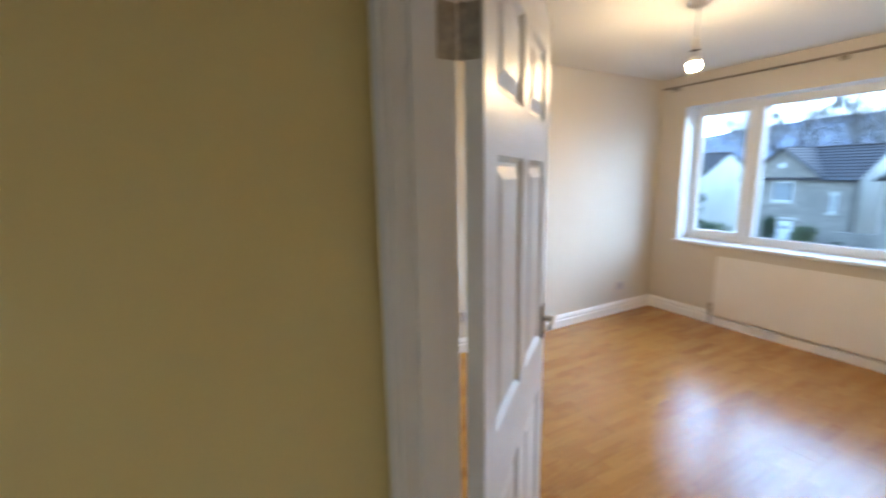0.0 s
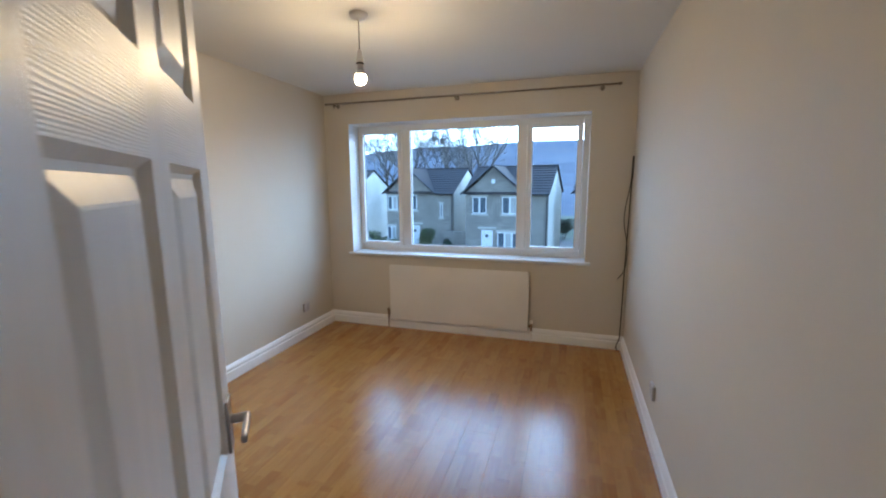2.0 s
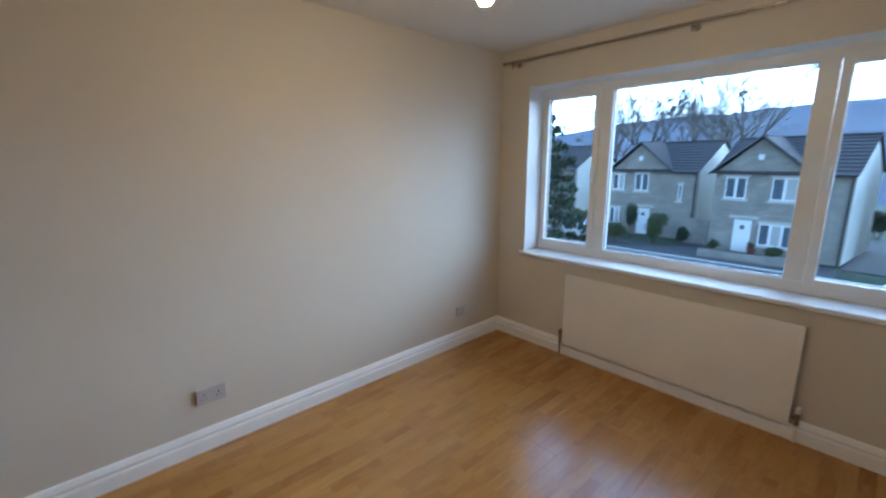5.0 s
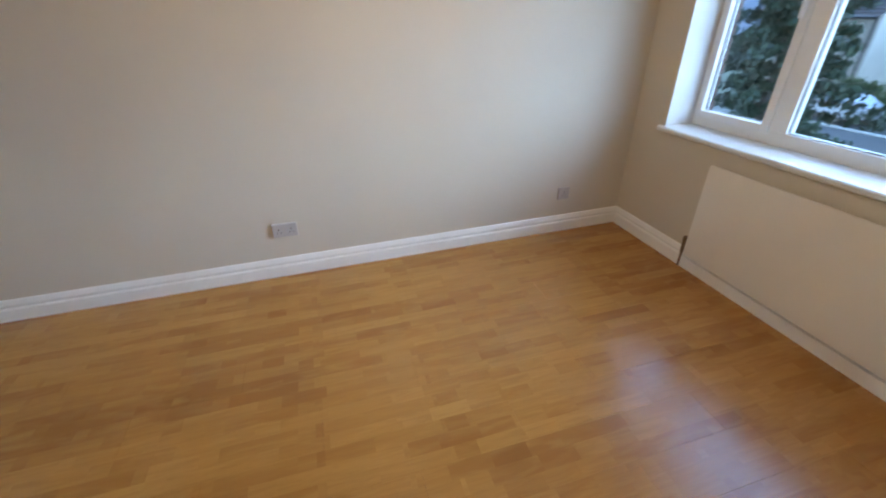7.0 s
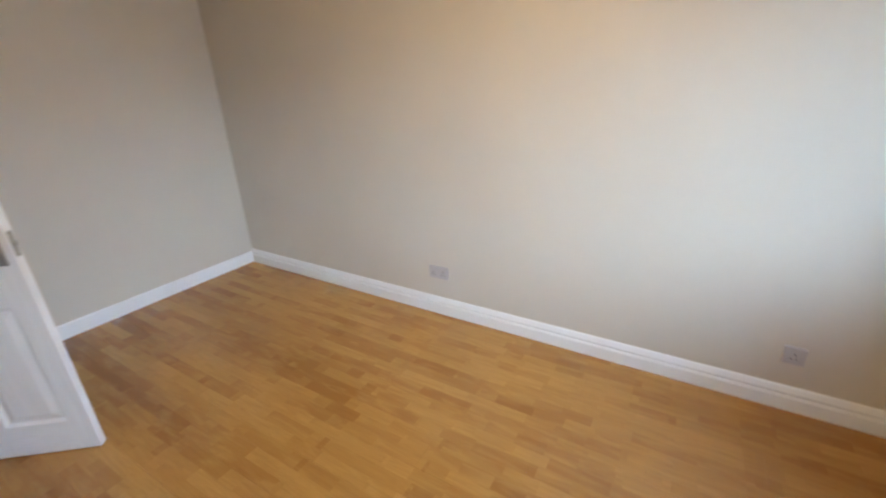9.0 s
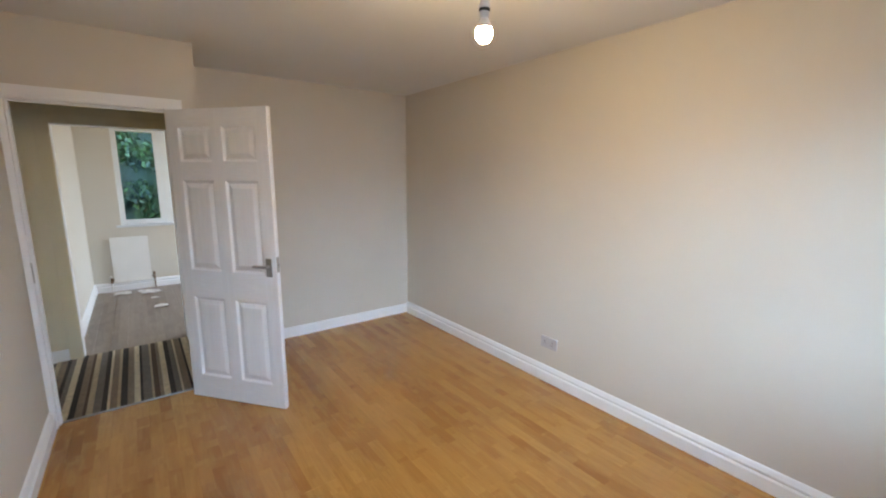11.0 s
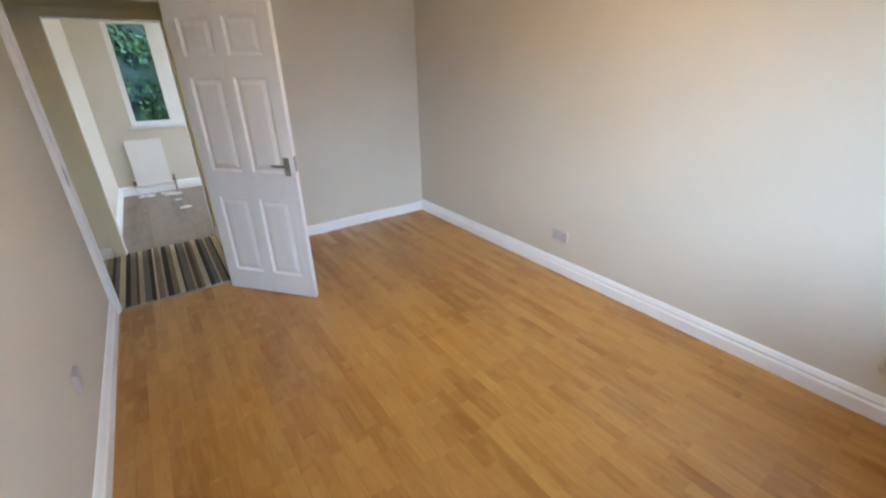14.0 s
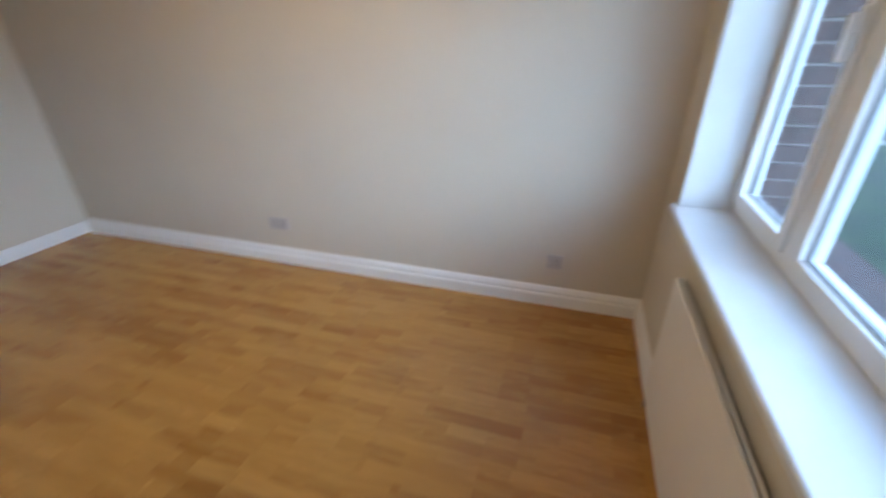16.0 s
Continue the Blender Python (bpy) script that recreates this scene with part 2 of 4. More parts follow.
def glass_material(name):
    m, nt, p = nodes_of(name)
    p.inputs["Base Color"].default_value = (0.80, 0.905, 0.965, 1)
    p.inputs["Roughness"].default_value, p.inputs["IOR"].default_value = 0.0, 1.3
    p.inputs["Transmission Weight"].default_value = 1.0
    return m


M_GLASS = glass_material("window_glass")


def bulb_material():
    m, nt, p = nodes_of("lit_bulb")
    p.inputs["Base Color"].default_value = (0.9, 0.88, 0.8, 1)
    p.inputs["Emission Color"].default_value = (1.0, 0.77, 0.48, 1)
    p.inputs["Emission Strength"].default_value = BULB
    return m


M_BULB = bulb_material()


def masonry(name, a, b, joint, width, height, gap, bump, axis="X"):
    """Coursed stone or brick of a far wall."""
    m, nt, p = nodes_of(name)
    g = nt.nodes.new("ShaderNodeNewGeometry")
    sep = nt.nodes.new("ShaderNodeSeparateXYZ")
    nt.links.new(g.outputs["Position"], sep.inputs[0])
    su = nt.nodes.new("ShaderNodeMath")
    nt.links.new(sep.outputs["X"], su.inputs[0])
    nt.links.new(sep.outputs["Y"], su.inputs[1])
    com = nt.nodes.new("ShaderNodeCombineXYZ")
    nt.links.new(su.outputs[0], com.inputs["X"])
    nt.links.new(sep.outputs["Z"], com.inputs["Y"])
    k = nt.nodes.new("ShaderNodeTexBrick")
    k.inputs["Color1"].default_value, k.inputs["Color2"].default_value, k.inputs["Mortar"].default_value = (*a, 1), (*b, 1), (*joint, 1)
    for key, v in (("Scale", 1.0), ("Mortar Size", gap), ("Brick Width", width), ("Row Height", height), ("Mortar Smooth", 0.3)):
        k.inputs[key].default_value = v
    nt.links.new(com.outputs[0], k.inputs["Vector"])
    n = add(nt, "ShaderNodeTexNoise", Scale=1.1, Detail=6.0)
    nt.links.new(g.outputs["Position"], n.inputs["Vector"])
    c = mixed(nt, span(nt, n.outputs["Fac"], 0.35, 0.7, 0, 0.5), k.outputs["Color"], tuple(v * 0.6 for v in a))
    nt.links.new(c, p.inputs["Base Color"])
    p.inputs["Roughness"].default_value = 0.9
    bumped(nt, p, k.outputs["Fac"], -bump, 0.02)
    return m


M_STONE = masonry("buff_stone_courses", (0.27, 0.245, 0.22), (0.37, 0.335, 0.295), (0.19, 0.175, 0.155), 0.42, 0.15, 0.014, 0.6)
M_RENDER = surface("pale_render", (0.55, 0.53, 0.48), 0.9, vary=0.06, scale=0.7, fine=30, bump=0.3, depth=0.01)
M_STONETRIM = surface("pale_stone_trim", (0.52, 0.50, 0.46), 0.85, vary=0.05, scale=3, fine=60)
M_TILE = surface("brown_concrete_tile", (0.055, 0.045, 0.045), 0.85, vary=0.2, scale=1.2, fine=30, bump=0.3, depth=0.01)
M_FASCIA = surface("dark_gutter", (0.03, 0.03, 0.032), 0.5, vary=0.1)
M_PANE = surface("far_window_glass", (0.10, 0.13, 0.16), 0.08, vary=0.1, scale=0.6, fine=3, bump=0)
M_CURTAIN = surface("pale_curtain", (0.45, 0.45, 0.44), 0.9, vary=0.1, scale=6, fine=40, stretch=(4, 4, 0.3))
M_BRICK = surface("dark_red_brick", (0.10, 0.05, 0.042), 0.9, vary=0.25, scale=9, fine=160, bump=0.6, depth=0.004)
M_MORTAR = surface("grey_mortar", (0.36, 0.34, 0.31), 0.95, vary=0.1, scale=20, fine=220, bump=0.5, depth=0.003)
M_ASPHALT = surface("wet_asphalt", (0.05, 0.05, 0.052), 0.75, vary=0.2, scale=0.5, fine=40, bump=0.4, depth=0.01)
M_GRASS = surface("lawn_grass", (0.045, 0.065, 0.03), 0.95, vary=0.25, scale=0.6, fine=25, bump=0.7, depth=0.03)
M_LEAF_DARK = surface("conifer_leaf", (0.018, 0.045, 0.022), 0.7, vary=0.3, scale=1.5, fine=12, bump=0)
M_LEAF = surface("shrub_leaf", (0.06, 0.09, 0.03), 0.7, vary=0.3, scale=1.5, fine=12, bump=0)


def hedge_material():
    """Leaves of many greens, each with its own tone."""
    m, nt, p = nodes_of("hedge_leaf")
    g = nt.nodes.new("ShaderNodeNewGeometry")
    nt.links.new(mixed(nt, g.outputs["Random Per Island"], (0.006, 0.022, 0.006), (0.065, 0.13, 0.035)), p.inputs["Base Color"])
    p.inputs["Roughness"].default_value = 0.45
    return m


M_HEDGE = hedge_material()
M_BARK = surface("grey_bark", (0.15, 0.13, 0.12), 0.95, vary=0.2, scale=3, fine=40, bump=0.6, depth=0.02)
M_TWIG = surface("pale_winter_twig", (0.26, 0.235, 0.22), 0.95, vary=0.2, scale=3, fine=40, bump=0)
M_CAR = surface("silver_car_paint", (0.42, 0.44, 0.47), 0.3, 0.6, vary=0.02, scale=2, fine=200, bump=0)
M_YELLOW = surface("yellow_car_paint", (0.75, 0.62, 0.03), 0.3, vary=0.02, scale=2, fine=200, bump=0)
M_POT = surface("red_flower_pot", (0.20, 0.04, 0.035), 0.7, vary=0.1)


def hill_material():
    """Woods and moor far off, the blue haze of distance painted into their colour."""
    m, nt, p = nodes_of("distant_moor_haze_blue")
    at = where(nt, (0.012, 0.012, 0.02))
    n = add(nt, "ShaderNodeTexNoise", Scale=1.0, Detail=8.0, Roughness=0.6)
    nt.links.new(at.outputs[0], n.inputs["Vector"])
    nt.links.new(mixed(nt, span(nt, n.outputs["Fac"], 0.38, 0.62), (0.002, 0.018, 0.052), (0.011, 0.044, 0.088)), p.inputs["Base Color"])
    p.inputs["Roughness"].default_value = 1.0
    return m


M_HILL = hill_material()


# ---- helpers for meshes ----
def box(bm, x0, x1, y0, y1, z0, z1, bevel=0.0):
    r = bmesh.ops.create_cube(bm, size=1.0, matrix=Matrix.Translation(((x0 + x1) / 2, (y0 + y1) / 2, (z0 + z1) / 2)) @ Matrix.Diagonal((x1 - x0, y1 - y0, z1 - z0, 1)))
    if bevel:
        edges = list({e for v in r["verts"] for e in v.link_edges})
        bmesh.ops.bevel(bm, geom=edges, offset=bevel, segments=2, profile=0.5, affect="EDGES")
    return bm


def boxes(*rows, bevel=0.0):
    bm = bmesh.new()
    for r in rows:
        box(bm, *r, bevel=bevel)
    return bm


def rod(bm, a, b, r0, r1=None, n=12, caps=True):
    a, b = Vector(a), Vector(b)
    m = Matrix.Translation((a + b) / 2) @ (b - a).to_track_quat("Z", "Y").to_matrix().to_4x4()
    bmesh.ops.create_cone(bm, cap_ends=caps, segments=n, radius1=r0, radius2=r0 if r1 is None else r1, depth=(b - a).length, matrix=m)
    return bm


def lathe(bm, profile, n=20, at=(0, 0, 0)):
    """A turned body from (radius, height) pairs."""
    rings = [[bm.verts.new((at[0] + r * math.cos(2 * math.pi * k / n), at[1] + r * math.sin(2 * math.pi * k / n), at[2] + z)) for k in range(n)] for r, z in profile]
    for lo, hi in zip(rings, rings[1:]):
        for k in range(n):
            bm.faces.new((lo[k], lo[(k + 1) % n], hi[(k + 1) % n], hi[k]))
    bm.faces.new(rings[0][::-1])
    bm.faces.new(rings[-1])
    return bm


def prism(bm, outline, a, b, axis):
    """An outline of (u, v) pairs, pushed along an axis from a to b."""
    def put(u, v, w):
        return {"x": (w, u, v), "y": (u, w, v), "z": (u, v, w)}[axis]
    lo = [bm.verts.new(put(u, v, a)) for u, v in outline]
    hi = [bm.verts.new(put(u, v, b)) for u, v in outline]
    n = len(outline)
    bm.faces.new(lo[::-1])
    bm.faces.new(hi)
    for k in range(n):
        bm.faces.new((lo[k], lo[(k + 1) % n], hi[(k + 1) % n], hi[k]))
    bmesh.ops.recalc_face_normals(bm, faces=bm.faces)
    return bm


def part(name, bm, material, parent=None, label="", smooth=False):
    me = bpy.data.meshes.new(name)
    bm.normal_update()
    if smooth:
        for f in bm.faces:
            f.smooth = True
    bm.to_mesh(me)
    bm.free()
    for m in material if isinstance(material, (list, tuple)) else [material]:
        me.materials.append(m)
    ob = new(name, me)
    ob.parent = parent
    return tagged(ob, label)


def thing(name, label, category, group="", at=(0, 0, 0), turn=0.0):
    ob = new(name)
    ob.empty_display_size = 0.1
    ob.location, ob.rotation_euler = at, (0, 0, radians(turn))
    return tagged(ob, label, category, group)


def structure(name, bm, material, label="", category=""):
    return tagged(part(name, bm, material), label, category, kind="structure")


def tube(name, points, radius, material, parent=None, label=""):
    """A soft line through a few points."""
    cu = bpy.data.curves.new(name, "CURVE")
    cu.dimensions, cu.bevel_depth, cu.bevel_resolution = "3D", radius, 2
    sp = cu.splines.new("BEZIER")
    sp.bezier_points.add(len(points) - 1)
    for bp, p in zip(sp.bezier_points, points):
        bp.co = p
        bp.handle_left_type = bp.handle_right_type = "AUTO"
    tmp = bpy.data.objects.new(name, cu)
    scene.collection.objects.link(tmp)
    bpy.context.view_layer.update()
    me = bpy.data.meshes.new_from_object(tmp.evaluated_get(bpy.context.evaluated_depsgraph_get()))
    bpy.data.objects.remove(tmp)
    me.materials.clear()
    me.materials.append(material)
    ob = new(name, me)
    ob.parent = parent
    return tagged(ob, label)


# ---- the plan ----
XW, XE, YN, YS = -2.855, 0.165, 4.14, -0.375     # faces of the room's walls
YD, YH = 0.297, 0.19                              # door wall: room face, hall face
XR = -0.795                                      # corner of the recess beside the door
XL = -0.69                                       # hall's side wall
ZC = 2.435
DX0, DX1, DZ = -0.634, 0.135, 1.995              # clear opening of the door
YB = -0.95                                       # hall: wall to the far room
YF = -3.42                                       # far room's window wall
WX0, WX1, WZ0, WZ1 = -2.575, -0.195, 0.80, 2.135  # window reveal
YG0, YG1, YO = 4.345, 4.415, 4.62                # window frame, outer face of the wall

structure("wall_west", boxes((XW - 0.2, XW, YS - 0.1, YO, 0, ZC)), M_WALL, "cream painted plaster wall", "wall")
structure("wall_east", boxes((XE, XE + 0.2, YD - 0.12, YO, 0, ZC)), M_WALL, "cream painted plaster wall", "wall")
structure("wall_north", boxes((XW, WX0, YN, YG1, 0, ZC), (WX1, XE, YN, YG1, 0, ZC), (WX0, WX1, YN, YG1, 0, WZ0 - 0.03), (WX0, WX1, YN, YG1, WZ1, ZC)), M_WALL, "cream plaster wall round a wide window", "wall")
structure("wall_recess_south", boxes((XW, XR + 0.105, YS - 0.1, YS, 0, ZC)), M_WALL, "cream painted plaster wall of the recess", "wall")
structure("wall_door", boxes((XR, DX0 - 0.032, YH, YD, 0, ZC), (DX0 - 0.032, XE, YH, YD, DZ + 0.032, ZC), (XR, XL, YS, YH, 0, ZC)), M_WALL, "cream painted wall round the doorway", "wall")
structure("ceiling", boxes((XW - 0.2, XE + 0.2, YS - 0.1, YO, ZC, ZC + 0.12)), M_CEIL, "white painted ceiling", "ceiling")
floor = structure("floor", boxes((XW - 0.2, XE + 0.2, 0.225, YO - 0.2, -0.15, -0.012), (XW - 0.2, XL, YS - 0.1, 0.225, -0.15, -0.012)), M_FLOOR, "honey oak strip laminate floor", "floor")

# hall and far room
structure("wall_hall_west", boxes((XL, XL + 0.004, YB, YH, 0, ZC)), M_HALL, "yellowish cream hall wall", "wall")
structure("wall_hall_door", boxes((XL + 0.004, DX0 - 0.032, YH - 0.004, YH, 0, ZC), (DX0 - 0.032, 0.30, YH - 0.004, YH, DZ + 0.032, ZC), (DX1 + 0.032, 0.30, YH - 0.004, YH, 0, DZ + 0.032)), M_HALL, "yellowish cream hall wall round the doorway", "wall")
structure("wall_hall_east", boxes((0.30, 0.42, YB - 0.1, YH, 0, ZC)), M_HALL_CREAM, "cream painted hall wall", "wall")
structure("wall_hall_south", boxes((0.125, 0.30, YB - 0.1, YB, 0, ZC), (XL - 2.6, 0.125, YB - 0.1, YB, 2.0, ZC), (XL - 2.6, -0.70, YB - 0.1, YB, 0, 2.0)), M_HALL_CREAM, "cream painted wall round an open doorway", "wall")
structure("ceiling_hall", boxes((XL, 0.42, YB - 0.1, YH, ZC, ZC + 0.1)), M_CEIL, "white hall ceiling", "ceiling")
structure("wall_far_east", boxes((0.165, 0.30, YF - 0.1, YB - 0.1, 0, ZC)), M_WALL, "cream wall of the far room", "wall")
structure("wall_far_west", boxes((XL - 2.7, XL - 2.6, YF - 0.1, YF + 0.3, 0, ZC), (XL - 2.7, XL - 2.6, YB - 0.4, YB - 0.1, 0, ZC), (XL - 2.7, XL - 2.6, YF + 0.3, YB - 0.4, 0, 0.4), (XL - 2.7, XL - 2.6, YF + 0.3, YB - 0.4, 2.3, ZC)), M_WALL, "cream wall of the far room", "wall")
FX0, FX1, FZ0, FZ1 = -1.95, -0.20, 0.90, 2.20
structure("wall_far_south", boxes((XL - 2.6, FX0, YF - 0.25, YF, 0, ZC), (FX1, 0.165, YF - 0.25, YF, 0, ZC), (FX0, FX1, YF - 0.25, YF, 0, FZ0 - 0.03), (FX0, FX1, YF - 0.25, YF, FZ1, ZC)), M_WALL, "cream wall under the far window", "wall")
structure("ceiling_far", boxes((XL - 2.7, 0.30, YF - 0.25, YB - 0.1, ZC, ZC + 0.1)), M_CEIL, "white ceiling of the far room", "ceiling")
floor_far = structure("floor_far", boxes((XL - 2.7, 0.30, YF - 0.2, YB - 0.02, -0.15, -0.012)), M_GREYFLOOR, "grey brown plank laminate floor", "floor")


# ---- skirtings ----
def skirting(name, a, b, inward, profile, m0=1, m1=1, label="white moulded skirting board"):
    """A moulded board along the wall from a to b; m0, m1: mitred ends."""
    a, b, n = Vector((*a, 0)), Vector((*b, 0)), Vector((*inward, 0))
    d = (b - a).normalized()
    bm = bmesh.new()
    lo = [bm.verts.new(a + n * t + d * t * m0 + Vector((0, 0, z))) for t, z in profile]
    hi = [bm.verts.new(b + n * t - d * t * m1 + Vector((0, 0, z))) for t, z in profile]
    k = len(profile)
    bm.faces.new(lo)
    bm.faces.new(hi[::-1])
    for i in range(k):
        bm.faces.new((lo[i], hi[i], hi[(i + 1) % k], lo[(i + 1) % k]))
    bmesh.ops.recalc_face_normals(bm, faces=bm.faces)
    return structure(name, bm, M_GLOSS, label, "skirting")


OGEE = [(0, 0), (0.024, 0), (0.024, 0.070), (0.020, 0.075), (0.015, 0.078), (0.014, 0.083), (0.018, 0.087), (0.021, 0.093), (0.020, 0.100), (0.016, 0.107), (0.013, 0.114), (0.009, 0.121), (0.004, 0.125), (0, 0.126)]
FLAT = [(0, 0), (0.016, 0), (0.016, 0.098), (0.013, 0.102), (0, 0.102)]
skirting("baseboard_west", (XW, YN), (XW, YS), (1, 0), OGEE)
skirting("baseboard_north", (XE, YN), (XW, YN), (0, -1), OGEE)
skirting("baseboard_east", (XE, YD + 0.02), (XE, YN), (-1, 0), OGEE, 0, 1)
skirting("baseboard_recess", (XW, YS), (XR, YS), (0, 1), FLAT, 1, 1, "plain white skirting board")
skirting("baseboard_recess_east", (XR, YS), (XR, YD), (-1, 0), FLAT, 1, 0, "plain white skirting board")
skirting("baseboard_hall", (XL + 0.004, YB), (XL + 0.004, YH - 0.02), (1, 0), FLAT, 0, 0, "plain white skirting board")
skirting("baseboard_hall_south", (0.30, YB), (0.19, YB), (0, 1), FLAT, 0, 0, "plain white skirting board")
skirting("baseboard_far_east", (0.165, YB - 0.1), (0.165, YF), (-1, 0), OGEE, 0, 1)
skirting("baseboard_far_south", (0.165, YF), (XL - 2.6, YF), (0, 1), OGEE, 1, 0)

# ---- door lining and architraves ----
t = 0.032
structure("door_frame", boxes((DX0 - t, DX0, YH - 0.012, YD + 0.002, 0, DZ + t, ), (DX1, XE - 0.0005, YH - 0.012, YD + 0.002, 0, DZ + t), (DX0, DX1, YH - 0.012, YD + 0.002, DZ, DZ + t),
          (DX0, DX0 + 0.012, YD - 0.085, YD - 0.042, 0, DZ), (DX1 - 0.012, DX1, YD - 0.085, YD - 0.042, 0, DZ), (DX0 + 0.012, DX1 - 0.012, YD - 0.085, YD - 0.042, DZ - 0.012, DZ), bevel=0.0015), M_GLOSS, "white gloss door lining with stops", "door frame")


def architrave(name, x0, x1, y0, y1, z1, w, wr):
    """Moulded strips round an opening, between faces y0 and y1."""
    mid = y0 + (y1 - y0) * 0.55
    rows = [(x0 - w, x0 - 0.006, y0, mid, 0, z1 + w), (x1 + 0.006, x1 + wr, y0, mid, 0, z1 + w), (x0 - 0.006, x1 + 0.006, y0, mid, z1 + 0.006, z1 + w)]
    rows += [(x0 - w + 0.012, x0 - 0.022, mid, y1, 0, z1 + w - 0.012), (x0 - 0.022, x1 + 0.02, mid, y1, z1 + 0.022, z1 + w - 0.012)]
    rows = [(a, b, min(c, d), max(c, d), e, f) for a, b, c, d, e, f in rows]
    return structure(name, boxes(*rows, bevel=0.002), M_GLOSS, "white gloss moulded architrave", "architrave")


architrave("trim_door_room", DX0, DX1, YD + 0.002, YD + 0.014, DZ, 0.070, 0.029)
architrave("trim_door_hall", DX0, DX1, YH - 0.012, YH - 0.030, DZ, 0.044, 0.060)
structure("door_frame_far", boxes((0.095, 0.125, YB - 0.11, YB + 0.004, 0, 2.0), (-0.70, -0.67, YB - 0.11, YB + 0.004, 0, 2.0), (-0.67, 0.095, YB - 0.11, YB + 0.004, 1.97, 2.0), bevel=0.002), M_GLOSS, "white painted door lining", "door frame")
structure("trim_far_door", boxes((0.10, 0.185, YB + 0.004, YB + 0.02, 0, 2.05), (-0.683, 0.10, YB + 0.004, YB + 0.02, 1.98, 2.05), bevel=0.002), M_HALL_CREAM, "cream painted flat architrave", "architrave")
structure("threshold_strip", boxes((DX0, DX1, 0.215, 0.235, -0.01, 0.004), bevel=0.001), M_CHROME, "thin metal threshold strip", "threshold")


# ---- the door ----
def lever(parent, side):
    """A lever handle on a short plate; side -1: hall face, 1: room face."""
    y0 = 0.0 if side > 0 else -0.035
    s = side
    h = part("door_handle", box(bmesh.new(), 0.685, 0.727, min(y0, y0 + s * 0.007), max(y0, y0 + s * 0.007), 0.925, 1.045, bevel=0.002), M_CHROME, parent, "satin chrome lever handle on a plate")
    bm = bmesh.new()
    rod(bm, (0.706, y0 + s * 0.006, 0.995), (0.706, y0 + s * 0.042, 0.995), 0.010)
    part("spindle", bm, M_CHROME, h)
    bm = box(bmesh.new(), 0.612, 0.716, min(y0 + s * 0.034, y0 + s * 0.046), max(y0 + s * 0.034, y0 + s * 0.046), 0.986, 1.004, bevel=0.005)
    part("lever", bm, M_CHROME, h)


def raised_panel(x0, x1, z0, z1):
    """A panel with a sloped moulding and a raised field, on both faces of the door."""
    bm = bmesh.new()
    for face, s in ((-0.035, 1), (0.0, -1)):
        loops = []
        for inset, depth in ((0.0, 0.0), (0.004, 0.004), (0.012, 0.012), (0.020, 0.013), (0.046, 0.003), (0.050, 0.002)):
            y = face + s * depth
            loops.append([bm.verts.new(v) for v in ((x0 + inset, y, z0 + inset), (x1 - inset, y, z0 + inset), (x1 - inset, y, z1 - inset), (x0 + inset, y, z1 - inset))])
        for a, b in zip(loops, loops[1:]):
            for k in range(4):
                bm.faces.new((a[k], a[(k + 1) % 4], b[(k + 1) % 4], b[k]))
        bm.faces.new(loops[-1])
        if face < 0:
            first = loops[0]
        else:
            for k in range(4):
                bm.faces.new((first[k], first[(k + 1) % 4], loops[0][(k + 1) % 4], loops[0][k]))
    bmesh.ops.recalc_face_normals(bm, faces=bm.faces)
    return bm


def panel_door():
    W, H = 0.758, 1.981
    d = thing("panel_door", "white six-panel embossed door standing wide open", "door", at=(DX0 + 0.007, YD + 0.018, 0.008), turn=129.0)
    cols = [(0.090, 0.335), (0.423, 0.668)]
    rows = [(0.165, 0.745), (0.935, 1.535), (1.655, 1.870)]
    for a, b in ((0.0, 0.090), (0.335, 0.423), (0.668, W)):
        part("stile", boxes((a, b, -0.035, 0, 0, H)), M_DOOR, d)
    zs = [(0, 0.165), (0.745, 0.935), (1.535, 1.655), (1.870, H)]
    for a, b in cols:
        for lo, hi in zs:
            part("rail", boxes((a, b, -0.035, 0, lo, hi)), M_RAIL, d)
        for lo, hi in rows:
            part("panel", raised_panel(a, b, lo, hi), M_DOOR, d)
    lever(d, -1)
    lever(d, 1)
    plate = part("latch_plate", boxes((W, W + 0.0015, -0.030, -0.005, 0.955, 1.055)), M_STEEL, d, "dull steel latch plate")
    part("latch", boxes((W + 0.0015, W + 0.011, -0.024, -0.011, 0.995, 1.015), bevel=0.002), M_STEEL, plate)
    for z in (0.20, 1.69):
        h = part("hinge", rod(bmesh.new(), (-0.004, 0.003, z), (-0.004, 0.003, z + 0.09), 0.0055), M_STEEL, d, "worn steel butt hinge")
        part("hinge_leaf", boxes((-0.0015, 0.0, -0.030, 0.002, z, z + 0.09)), M_STEEL, h)
        for k in range(5):
            part("knuckle", rod(bmesh.new(), (-0.003, 0.004, z + 0.018 * k + 0.001), (-0.003, 0.004, z + 0.018 * k + 0.0165), 0.0065), M_STEEL, h)
    return d


panel_door()
